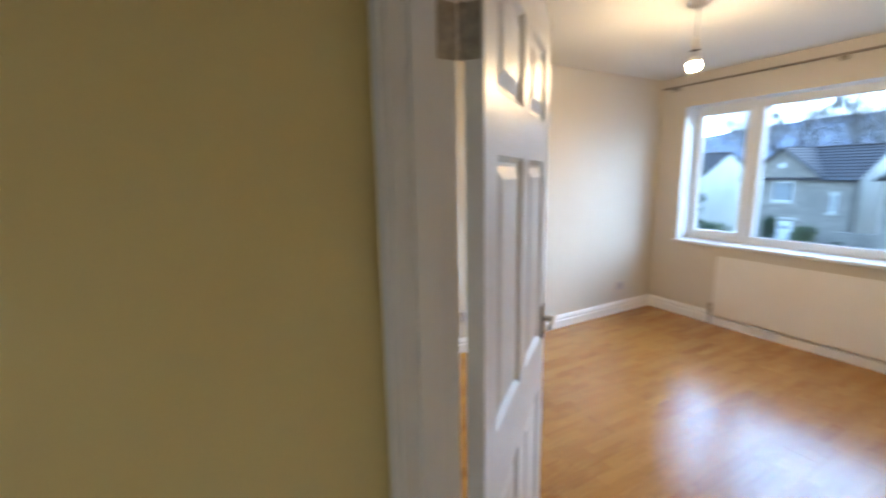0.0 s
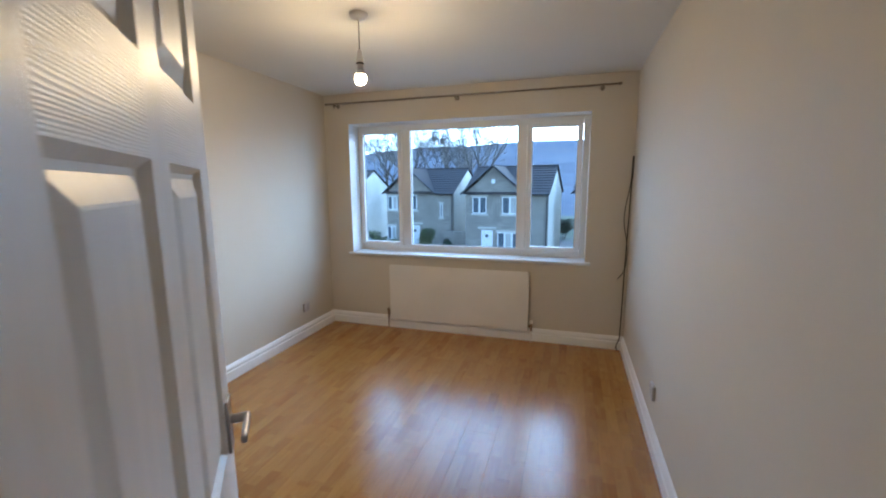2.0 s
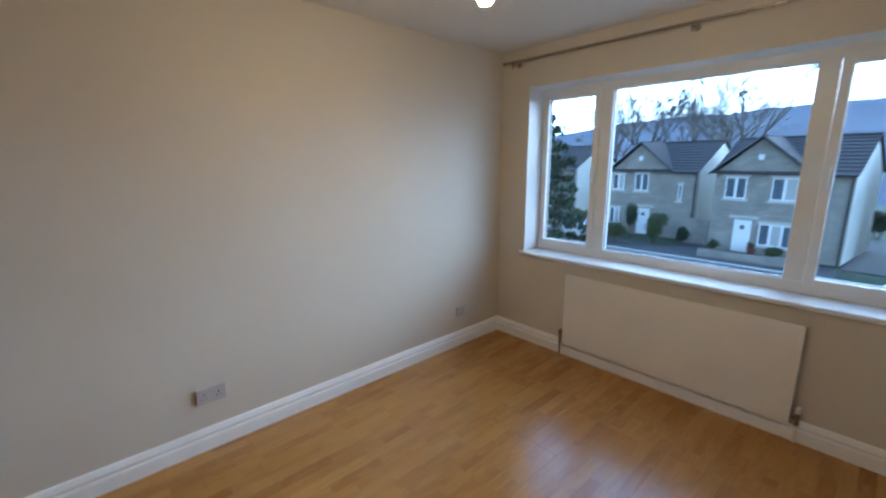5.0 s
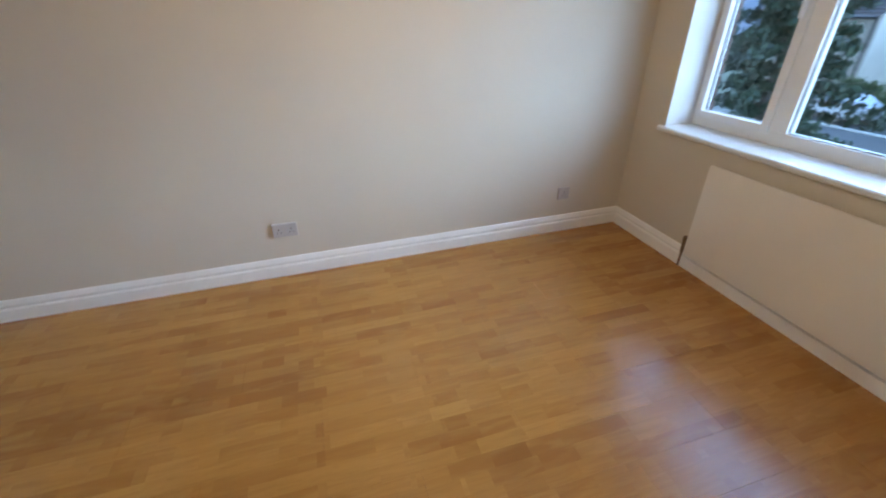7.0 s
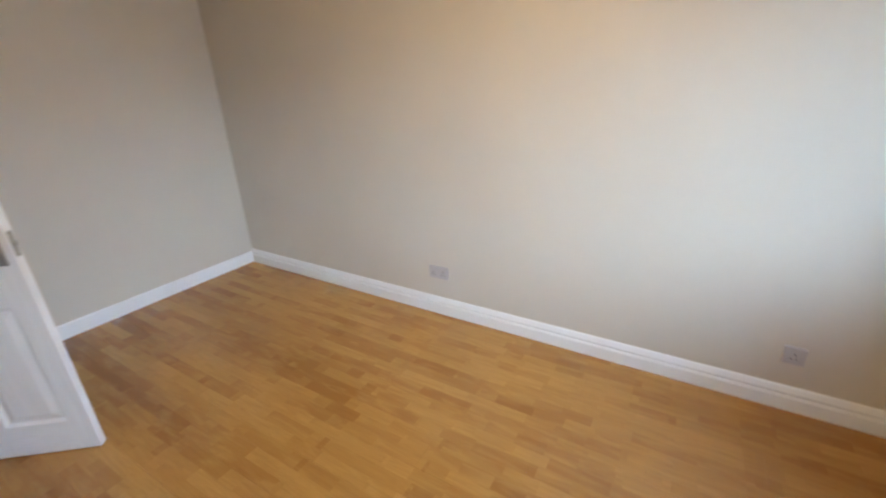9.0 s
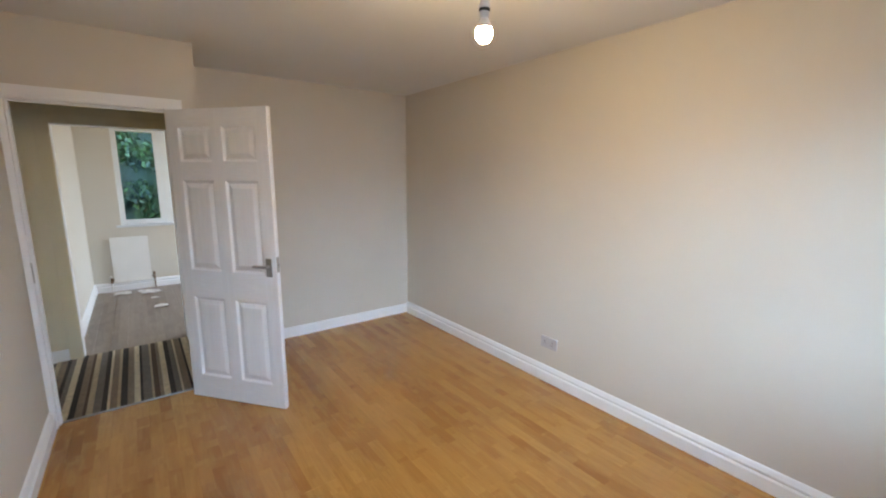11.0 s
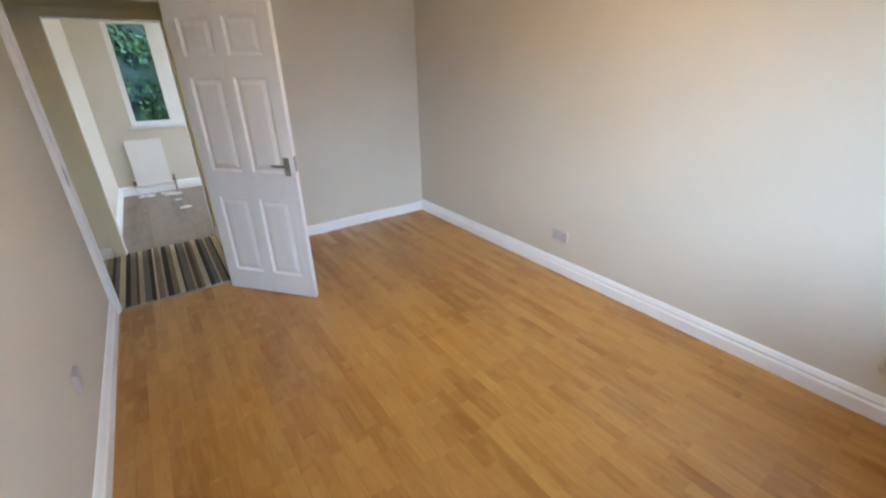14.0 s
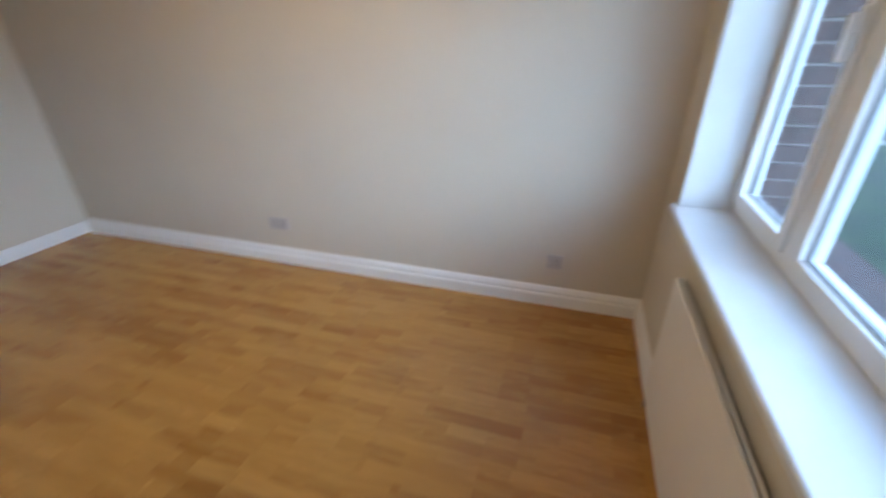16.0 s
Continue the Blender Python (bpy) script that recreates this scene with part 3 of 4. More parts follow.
# the hinges' other leaves, let into the lining
for z in (0.208, 1.698):
    hl = part("frame_hinge", boxes((DX0, DX0 + 0.0015, YD - 0.030, YD + 0.006, z, z + 0.09)), M_STEEL)
    tagged(hl, "worn steel hinge leaf let into the door lining", "hinge", "door hinges")
    for k in range(4):
        bm = rod(bmesh.new(), (DX0 + 0.0015, YD - 0.008 - 0.012 * (k % 2), z + 0.012 + 0.022 * k), (DX0 + 0.003, YD - 0.008 - 0.012 * (k % 2), z + 0.012 + 0.022 * k), 0.0035)
        part("screw_head", bm, M_CHROME, hl)
sp = part("strike_plate", boxes((DX1 - 0.0015, DX1, YD - 0.034, YD - 0.006, 0.94, 1.06)), M_STEEL)
tagged(sp, "steel strike plate on the door lining", "strike plate")
part("latch_hole", boxes((DX1 - 0.0025, DX1 - 0.0015, YD - 0.026, YD - 0.013, 0.985, 1.02)), M_DARK, sp)


# ---- windows ----
def casement(win, x0, x1, z0, z1, opening, y0=YG0, y1=YG1):
    """One light of the window, its glass between x0, x1, z0, z1."""
    if opening:
        w = 0.045
        bm = boxes((x0 - w, x0, y0 - 0.012, y1 - 0.02, z0 - w, z1 + w), (x1, x1 + w, y0 - 0.012, y1 - 0.02, z0 - w, z1 + w), (x0, x1, y0 - 0.012, y1 - 0.02, z0 - w, z0), (x0, x1, y0 - 0.012, y1 - 0.02, z1, z1 + w), bevel=0.003)
        sash = part("sash", bm, M_UPVC, win)
    else:
        sash = win
    b = 0.003
    yb = y0 + 0.018
    part("seal", boxes((x0 - 0.001, x0 + b, yb, yb + 0.02, z0, z1), (x1 - b, x1 + 0.001, yb, yb + 0.02, z0, z1), (x0 + b, x1 - b, yb, yb + 0.02, z0 - 0.001, z0 + b), (x0 + b, x1 - b, yb, yb + 0.02, z1 - b, z1 + 0.001)), M_SEAL, sash, "thin grey glazing seal")
    pane = part("pane", boxes((x0, x1, yb + 0.006, yb + 0.012, z0, z1)), M_GLASS, sash)
    pane.visible_shadow = False
    return sash


def handle_at(win, x, y, z):
    h = part("window_handle", box(bmesh.new(), x - 0.012, x + 0.012, y - 0.012, y, z - 0.03, z + 0.03, bevel=0.003), M_UPVC, win, "white window handle")
    part("grip", box(bmesh.new(), x - 0.008, x + 0.008, y - 0.034, y - 0.012, z - 0.10, z + 0.015, bevel=0.004), M_UPVC, h)


win = tagged(new("window_1"), "wide white three-light window over a painted board", "window", kind="structure")
G = [(-2.515, -2.110, 0.895, 2.045, True), (-1.975, -0.855, 0.872, 2.068, False), (-0.715, -0.300, 0.895, 2.040, True)]
fr = [(WX0, -2.555, YG0, YG1, WZ0, WZ1), (-0.25, WX1, YG0, YG1, WZ0, WZ1), (-2.065, -1.975, YG0, YG1, WZ0 + 0.07, WZ1 - 0.06), (-0.855, -0.765, YG0, YG1, WZ0 + 0.07, WZ1 - 0.06),
      (-2.555, -0.25, YG0, YG1, WZ0, WZ0 + 0.07), (-2.555, -0.25, YG0, YG1, WZ1 - 0.066, WZ1)]
part("window_frame", boxes(*fr, bevel=0.003), M_UPVC, win)
for x0, x1, z0, z1, opening in G:
    casement(win, x0, x1, z0, z1, opening)
handle_at(win, -0.737, YG0 - 0.012, 1.50)
handle_at(win, -2.09, YG0 - 0.012, 1.50)
NOSE = [(YN, WZ0 - 0.03), (YN - 0.024, WZ0 - 0.03), (YN - 0.030, WZ0 - 0.024), (YN - 0.030, WZ0 - 0.007), (YN - 0.024, WZ0 - 0.001), (YN - 0.020, WZ0)]
bm = prism(bmesh.new(), NOSE + [(YN, WZ0)], WX0 - 0.035, WX0 + 0.001, "x")
prism(bm, NOSE + [(YG0 + 0.03, WZ0), (YG0 + 0.03, WZ0 - 0.03)], WX0 + 0.001, WX1 - 0.001, "x")
prism(bm, NOSE + [(YN, WZ0)], WX1 - 0.001, WX1 + 0.045, "x")
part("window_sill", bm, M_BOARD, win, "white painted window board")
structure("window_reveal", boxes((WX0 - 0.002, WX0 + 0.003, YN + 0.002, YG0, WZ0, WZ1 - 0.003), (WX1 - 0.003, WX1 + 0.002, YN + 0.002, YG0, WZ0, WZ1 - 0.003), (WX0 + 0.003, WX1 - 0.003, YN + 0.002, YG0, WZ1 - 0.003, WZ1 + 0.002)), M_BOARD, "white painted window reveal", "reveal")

fwin = tagged(new("window_2"), "white window of the far room", "window", kind="structure")
fw = [(FX0, FX0 + 0.07, YF - 0.17, YF - 0.10, FZ0, FZ1), (FX1 - 0.06, FX1, YF - 0.17, YF - 0.10, FZ0, FZ1), (FX0 + 0.07, FX1 - 0.06, YF - 0.17, YF - 0.10, FZ0, FZ0 + 0.06), (FX0 + 0.07, FX1 - 0.06, YF - 0.17, YF - 0.10, FZ1 - 0.05, FZ1),
      (-0.87, -0.66, YF - 0.17, YF - 0.10, FZ0 + 0.06, FZ1 - 0.05), (-1.38, -1.28, YF - 0.17, YF - 0.10, FZ0 + 0.06, FZ1 - 0.05)]
part("window_frame", boxes(*fw, bevel=0.003), M_UPVC, fwin)
for a, b in ((FX1 - 0.46, FX1 - 0.06), (-1.28, -0.87), (FX0 + 0.07, -1.38)):
    p = part("pane", boxes((a, b, YF - 0.138, YF - 0.132, FZ0 + 0.06, FZ1 - 0.05)), M_GLASS, fwin)
    p.visible_shadow = False
part("window_sill", box(bmesh.new(), FX0 - 0.04, FX1 + 0.05, YF - 0.10, YF + 0.03, FZ0 - 0.03, FZ0, bevel=0.005), M_BOARD, fwin, "white painted sill")


# ---- radiators ----
def radiator(name, x0, x1, y_wall, out, z0, z1, label):
    """A flat panel radiator on a wall; out: which way it faces along y."""
    r = thing(name, label, "radiator", at=((x0 + x1) / 2, y_wall, z0))
    w, h = (x1 - x0) / 2, z1 - z0

    def b(xa, xb, ya, yb, za, zb, bev=0.0):
        ya, yb = sorted((ya * out, yb * out))
        return box(bmesh.new(), xa, xb, ya, yb, za, zb, bevel=bev)
    arc = [(sx * (w - 0.022) + 0.022 * math.cos(a), sz * (h / 2 - 0.022) + h / 2 + 0.022 * math.sin(a)) for sx, sz, a0 in ((1, 1, 0), (-1, 1, 90), (-1, -1, 180), (1, -1, 270)) for a in (radians(a0), radians(a0 + 30), radians(a0 + 60), radians(a0 + 90))]
    bm = prism(bmesh.new(), arc, 0.044 * out, 0.054 * out, "y")
    bmesh.ops.bevel(bm, geom=[e for e in bm.edges if abs(e.verts[0].co.y - e.verts[1].co.y) < 1e-6], offset=0.003, segments=2, affect="EDGES")
    part("front_panel", bm, M_RAD, r)
    part("back_panel", b(-w + 0.01, w - 0.01, 0.020, 0.030, 0.015, h - 0.015, 0.003), M_RAD, r)
    for s in (-1, 1):
        part("side_cover", b(min(s * w, s * (w - 0.004)), max(s * w, s * (w - 0.004)), 0.018, 0.0415, 0.01, h - 0.01), M_RAD, r)
        part("bracket", b(s * w * 0.7 - 0.02, s * w * 0.7 + 0.02, 0, 0.0195, 0.05, h - 0.06), M_RAD, r)
        v = part("valve", rod(bmesh.new(), (s * (w + 0.03), 0.030 * out, 0.0), (s * (w + 0.03), 0.030 * out, 0.075), 0.011), M_COPPER, r, "dull brass radiator valve")
        part("cap", rod(bmesh.new(), (s * (w + 0.03), 0.030 * out, 0.075), (s * (w + 0.03), 0.030 * out, 0.105), 0.016, 0.013), M_RAD if s > 0 else M_COPPER, v)
        part("nut", rod(bmesh.new(), (s * w, 0.030 * out, 0.045), (s * (w + 0.032), 0.030 * out, 0.045), 0.012, n=6), M_COPPER, v)
        part("pipe", rod(bmesh.new(), (s * (w + 0.03), 0.030 * out, -z0 + 0.0), (s * (w + 0.03), 0.030 * out, 0.0), 0.0075), M_COPPER if s < 0 else M_RAD, r)
    return r


radiator("radiator", -2.130, -0.690, YN, -1, 0.105, 0.690, "flat white panel radiator under the window")
radiator("radiator", -0.475, -0.055, YF, 1, 0.12, 0.745, "small white panel radiator under the far window")


# ---- sockets ----
def socket(x, y, z, normal, wide, label):
    """A socket plate on a wall that faces along x (normal 1 or -1)."""
    s = thing("wall_socket", label, "socket", "wall sockets", at=(x, y, z))

    def b(d0, d1, u0, u1, v0, v1, bev=0.0):
        d0, d1 = sorted((d0 * normal, d1 * normal))
        return box(bmesh.new(), d0, d1, u0, u1, v0, v1, bevel=bev)
    w = 0.073 if wide else 0.043
    part("plate", b(0, 0.018, -w, w, -0.043, 0.043, 0.003), M_SOCKET, s)
    for c in ((-0.036, 0.036) if wide else (0.0,)):
        for du, dv, hu, hv in ((0, 0.008, 0.003, 0.005), (-0.011, -0.014, 0.004, 0.0022), (0.011, -0.014, 0.004, 0.0022)):
            part("pin_hole", b(0.0175, 0.0185, c + du - hu, c + du + hu, dv - hv, dv + hv), M_DARK, s)
        u = c * 0.25 if wide else 0.025
        part("switch", b(0.0175, 0.0215, u - 0.006, u + 0.006, 0.014, 0.032, 0.0015), M_SOCKET, s)
    return s


socket(XW, 1.712, 0.318, 1, True, "white double socket on the cream wall")
socket(XW, 3.640, 0.300, 1, False, "small white single socket near the corner")
socket(XE, 2.72, 0.315, -1, False, "white single socket on the wall by the cable")
socket(XE, 1.66, 0.400, -1, False, "white single socket on the wall near the door")

# ---- curtain pole ----
pole = thing("curtain_pole", "thin dull bronze telescopic curtain pole on three brackets", "curtain pole", at=(-1.4, YN, 2.32))
ZP = 0.005
part("rod", rod(bmesh.new(), (-1.37, -0.085, ZP), (0.42, -0.085, ZP), 0.0095), M_BRONZE, pole)
part("inner_rod", rod(bmesh.new(), (0.40, -0.085, ZP), (1.41, -0.085, ZP), 0.0080), M_BRONZE, pole)
part("joint_collar", rod(bmesh.new(), (0.37, -0.085, ZP), (0.44, -0.085, ZP), 0.0105), M_CHROME, pole, "bright metal collar")
for x in (-1.37, 1.41):
    part("finial", lathe(bmesh.new(), [(0.004, -0.012), (0.013, -0.008), (0.016, 0.0), (0.013, 0.008), (0.004, 0.012)], 14, (x, -0.085, ZP)), M_BRONZE, pole)
for x in (-1.28, 0.0, 1.28):
    br = part("bracket", rod(bmesh.new(), (x, -0.095, ZP - 0.012), (x, 0, ZP - 0.012), 0.005), M_BRONZE, pole, "bronze pole bracket")
    part("back_plate", rod(bmesh.new(), (x, -0.006, ZP - 0.012), (x, 0.0, ZP - 0.012), 0.020), M_BRONZE, br)
    part("cup", box(bmesh.new(), x - 0.007, x + 0.007, -0.098, -0.072, ZP - 0.028, ZP - 0.006, bevel=0.003), M_BRONZE, br)
    part("screw", rod(bmesh.new(), (x, -0.085, ZP - 0.05), (x, -0.085, ZP - 0.028), 0.004), M_BRONZE, br)

# ---- pendant lamp ----
LX, LY = -1.49, 2.40
lamp = thing("pendant_lamp", "bare lit bulb hanging on a white flex", "ceiling lamp", at=(LX, LY, ZC))
part("ceiling_rose", lathe(bmesh.new(), [(0.050, 0.0), (0.050, -0.008), (0.044, -0.020), (0.030, -0.026), (0.010, -0.030), (0.006, -0.040)], 24), M_PLASTIC, lamp, "white ceiling rose", smooth=True)
part("flex", rod(bmesh.new(), (0, 0, -0.20), (0, 0, -0.036), 0.0032), M_SEAL, lamp)
hold = part("lamp_holder", lathe(bmesh.new(), [(0.006, -0.185), (0.012, -0.195), (0.015, -0.215), (0.015, -0.232), (0.020, -0.236), (0.020, -0.252), (0.0165, -0.255), (0.0165, -0.285)][::-1], 18), M_PLASTIC, lamp, smooth=True)
part("holder_ring", lathe(bmesh.new(), [(0.0185, -0.262), (0.0205, -0.258), (0.0205, -0.254), (0.0185, -0.250)], 18), M_DARK, hold)
part("bulb_base", lathe(bmesh.new(), [(0.0140, -0.284), (0.0170, -0.290), (0.0225, -0.302), (0.0270, -0.314), (0.0290, -0.320)][::-1], 18), M_PLASTIC, lamp, smooth=True)
part("bulb", lathe(bmesh.new(), [(0.0285, -0.320), (0.0300, -0.330), (0.0305, -0.340), (0.0280, -0.352), (0.0200, -0.364), (0.006, -0.370)][::-1], 24), M_BULB, lamp, "glowing warm bulb", smooth=True)

# ---- cable in the corner ----
cab = thing("loose_cable", "loose black aerial cables hanging down the corner", "cable", at=(XE, YN, 0))
tube("strand", [(-0.012, -0.02, 1.73), (-0.020, -0.03, 1.52), (-0.055, -0.05, 1.28), (-0.058, -0.05, 1.18), (-0.026, -0.04, 1.00), (-0.016, -0.03, 0.84), (-0.040, -0.04, 0.73), (-0.085, -0.06, 0.67)], 0.0038, M_CABLE, cab)
part("conduit", rod(bmesh.new(), (-0.012, -0.025, 1.55), (-0.010, -0.025, 1.74), 0.008), M_CABLE, cab)
tube("strand", [(-0.010, -0.03, 1.71), (-0.016, -0.03, 1.40), (-0.022, -0.035, 1.10), (-0.028, -0.035, 0.80), (-0.030, -0.03, 0.50), (-0.034, -0.03, 0.20), (-0.040, -0.035, 0.10), (-0.062, -0.05, 0.05), (-0.055, -0.06, 0.006)], 0.0050, M_CABLE, cab)
part("clip", box(bmesh.new(), -0.022, -0.002, -0.04, -0.012, 1.69, 1.70, bevel=0.002), M_CABLE, cab)

# small fixing left in the wall
fix = part("wall_plug", rod(bmesh.new(), (XE - 0.006, 3.05, 1.82), (XE, 3.05, 1.82), 0.006), M_PLASTIC)
tagged(fix, "small white wall plug set in the plaster", "wall plug")
fix = part("wall_plug", rod(bmesh.new(), (XE - 0.005, 0.62, 1.42), (XE, 0.62, 1.42), 0.007), M_PLASTIC)
tagged(fix, "small pale wall plug beside the doorway", "wall plug")

# ---- hall carpet ----
mat = thing("striped_carpet", "striped carpet in cream, taupe, brown and charcoal", "carpet", at=(0, 0, 0))
part("backing", boxes((XL + 0.006, 0.298, YB - 0.02, 0.215, -0.012, -0.002)), M_STRIPES[3], mat)
x = XL + 0.007
STRIPES = [(5, 30), (0, 42), (1, 16), (2, 46), (0, 14), (3, 36), (1, 34), (0, 40), (2, 22), (4, 34), (5, 14), (3, 52), (1, 18), (0, 36), (2, 40), (1, 40), (5, 18), (2, 40),
           (0, 16), (1, 30), (3, 44), (5, 34), (4, 18), (2, 40), (1, 34), (0, 40), (3, 30), (1, 24), (2, 44), (5, 30)]
for k, mm in STRIPES:
    x1 = min(x + mm * 0.001, 0.296)
    if x1 - x > 0.004:
        part("stripe", boxes((x, x1 - 0.0008, YB - 0.018, 0.214, -0.002, 0.005 + 0.001 * (k % 2))), M_STRIPES[k], mat)
    x = x1

# scraps on the far floor
rnd = random.Random(9)
for sx, sy, sr in ((-0.14, -3.20, 0.07), (-0.44, -3.10, 0.08), (-0.52, -2.30, 0.05), (-0.36, -3.22, 0.05), (-0.47, -2.75, 0.03)):
    bm = bmesh.new()
    bmesh.ops.create_grid(bm, x_segments=5, y_segments=5, size=sr)
    for v in bm.verts:
        v.co.x *= 1.3
        v.co += Vector((rnd.uniform(-1, 1) * sr * 0.2, rnd.uniform(-1, 1) * sr * 0.2, 0.004 + rnd.random() * sr * 0.25))
    bmesh.ops.solidify(bm, geom=bm.faces[:], thickness=0.002)
    sc = part("paper_scrap", bm, M_PAPER)
    sc.location = (sx, sy, 0)
    tagged(sc, "crumpled white paper scrap on the plank floor", "paper scrap", "scraps on the far floor")

# ---- outside ----
ZG = -4.2
bm = bmesh.new()
bmesh.ops.create_grid(bm, x_segments=30, y_segments=30, size=1500)
g = structure("ground", bm, M_GRASS, "green grass ground", "ground")
g.location = (0, 0, ZG - 0.06)
structure("road", boxes((-60, 60, 20.6, 28.2, ZG - 0.3, ZG - 0.03)), M_ASPHALT, "dark asphalt road", "road")
structure("driveway", boxes((-30, -1.9, 28.2, 31.2, ZG - 0.3, ZG - 0.005), (-10.6, -8.7, 31.2, 42, ZG - 0.3, ZG - 0.005), (-1.8, 0.0, 31.2, 44, ZG - 0.3, ZG - 0.005), bevel=0.0), M_ASPHALT, "dark asphalt driveway", "driveway")
structure("kerb", boxes((-60, 60, 28.2, 28.35, ZG - 0.3, ZG + 0.06), (-60, 60, 20.45, 20.6, ZG - 0.3, ZG + 0.06), bevel=0.01), M_STONETRIM, "pale concrete kerb", "kerb")


def far_window(house, x0, x1, z0, z1, y, lights=2, curtain=True):
    w = part("window", boxes((x0 - 0.14, x1 + 0.14, y - 0.05, y + 0.02, z0 - 0.16, z0)), M_STONETRIM, house, "white window with pale stone lintel and sill")
    part("lintel", boxes((x0 - 0.14, x1 + 0.14, y - 0.04, y + 0.02, z1, z1 + 0.16)), M_STONETRIM, w)
    n = lights
    step = (x1 - x0) / n
    for k in range(n):
        a, b = x0 + k * step, x0 + (k + 1) * step
        part("frame", boxes((a, a + 0.07, y - 0.03, y + 0.03, z0, z1), (b - 0.07, b, y - 0.03, y + 0.03, z0, z1), (a + 0.07, b - 0.07, y - 0.03, y + 0.03, z0, z0 + 0.07), (a + 0.07, b - 0.07, y - 0.03, y + 0.03, z1 - 0.07, z1)), M_UPVC, w)
        part("pane", boxes((a + 0.07, b - 0.07, y - 0.002, y + 0.01, z0 + 0.07, z1 - 0.07)), M_CURTAIN if curtain and k % 2 else M_PANE, w)
    return w


def roof_slope(bm, x0, x1, y_e, z_e, y_r, z_r, rows=11):
    """Overlapping courses of tiles from the eave to the ridge."""
    for k in range(rows):
        a, b = k / rows, (k + 1) / rows + 0.02
        ya, yb = y_e + (y_r - y_e) * a, y_e + (y_r - y_e) * b
        za, zb = z_e + (z_r - z_e) * a + 0.06, z_e + (z_r - z_e) * b
        v = [bm.verts.new(p) for p in ((x0, ya, za), (x1, ya, za), (x1, yb, zb), (x0, yb, zb), (x0, ya, za - 0.06), (x1, ya, za - 0.06))]
        bm.faces.new((v[0], v[1], v[2], v[3]))
        bm.faces.new((v[4], v[5], v[1], v[0]))


def stone_house(name, label, x, y, mirror_gap, door_x, win_sets, group="", turn=-6.0):
    """A two-storey house: a stone front gable on a main block with its ridge along x, pale rendered end wall."""
    h = thing(name, label, "house", group, at=(x, y, ZG), turn=turn)
    W, D, E, R = 6.6, 7.4, 5.05, 7.15
    gx0, gx1 = -0.1, 4.75          # front gable
    # main walls, the front in stone and the ends rendered
    part("front_wall", boxes((0, W, 0.0, 0.25, 0, E)), M_STONE, h)
    part("back_wall", boxes((0, W, D - 0.25, D, 0, E)), M_STONE, h)
    for a, b in ((0, 0.25), (W - 0.25, W)):
        bm = prism(bmesh.new(), [(0.25, 0), (D - 0.25, 0), (D - 0.25, E), (D / 2, R - 0.05), (0.25, E)], a, b, "x")
        part("end_wall", bm, M_RENDER, h, "pale rendered gable end")
    gm = (gx0 + gx1) / 2
    part("gable_wall", prism(bmesh.new(), [(gx0 + 0.12, E - 0.02), (gx1 - 0.12, E - 0.02), (gm, R - 0.10)], 0.002, 0.24, "y"), M_STONE, h, "stone front gable")
    bm = bmesh.new()
    roof_slope(bm, -0.2, W + 0.15, -0.30, E - 0.12, D / 2, R)
    roof_slope(bm, -0.2, W + 0.15, D + 0.30, E - 0.12, D / 2, R)
    roof = part("roof", bm, M_TILE, h, "brown concrete tile roof")
    # gable roof: slopes along x, sitting on the main one
    bm = bmesh.new()
    for xa, xb in ((gx0 - 0.25, gm), (gx1 + 0.25, gm)):
        rows = 11
        for k in range(rows):
            a, b = k / rows, (k + 1) / rows + 0.02
            p0, p1 = xa + (xb - xa) * a, xa + (xb - xa) * b
            z0, z1 = E - 0.14 + (R - E + 0.14) * a + 0.06, E - 0.14 + (R - E + 0.14) * b
            back0 = D / 2 * min(1, a + 0.12)
            back1 = D / 2 * min(1, b + 0.12)
            v = [bm.verts.new(q) for q in ((p0, -0.25, z0 + 0.02), (p1, -0.25, z1 + 0.02), (p1, back1, z1 + 0.02), (p0, back0, z0 + 0.02), (p0, -0.25, z0 - 0.06), (p0, back0, z0 - 0.06))]
            bm.faces.new(v[:4])
            bm.faces.new((v[0], v[3], v[5], v[4]))
    part("gable_roof", bm, M_TILE, roof)
    part("ridge_tiles", rod(bmesh.new(), (-0.2, D / 2, R + 0.03), (W + 0.15, D / 2, R + 0.03), 0.10, n=8), M_TILE, roof)
    # barge boards and gutters
    for xa, xb in ((gx0 - 0.25, gm), (gx1 + 0.25, gm)):
        part("barge_board", rod(bmesh.new(), (xa, -0.27, E - 0.14), (xb, -0.27, R), 0.06, n=4), M_FASCIA, roof)
    part("gutter", rod(bmesh.new(), (gx1 + 0.2, -0.34, E - 0.12), (W + 0.1, -0.34, E - 0.12), 0.07, n=8), M_FASCIA, h)
    part("downpipe", rod(bmesh.new(), (W - 0.1, -0.07, 0), (W - 0.1, -0.07, E - 0.15), 0.05, n=8), M_FASCIA, h)
    # openings
    for x0, x1, z0, z1, n, c in win_sets:
        far_window(h, x0, x1, z0, z1, -0.01, n, c)
    d = part("front_door", boxes((door_x - 0.47, door_x + 0.47, -0.03, 0.02, 0.05, 2.08)), M_UPVC, h, "white front door")
    part("fanlight", lathe(bmesh.new(), [(0.14, 0.0), (0.14, 0.01)], 16), M_PANE, d)
    d.children[0].matrix_basis = pose(door_x, -0.031, 1.62, 90)
    part("door_canopy", boxes((door_x - 0.75, door_x + 0.75, -0.10, 0.02, 2.16, 2.34), bevel=0.02), M_STONETRIM, h)
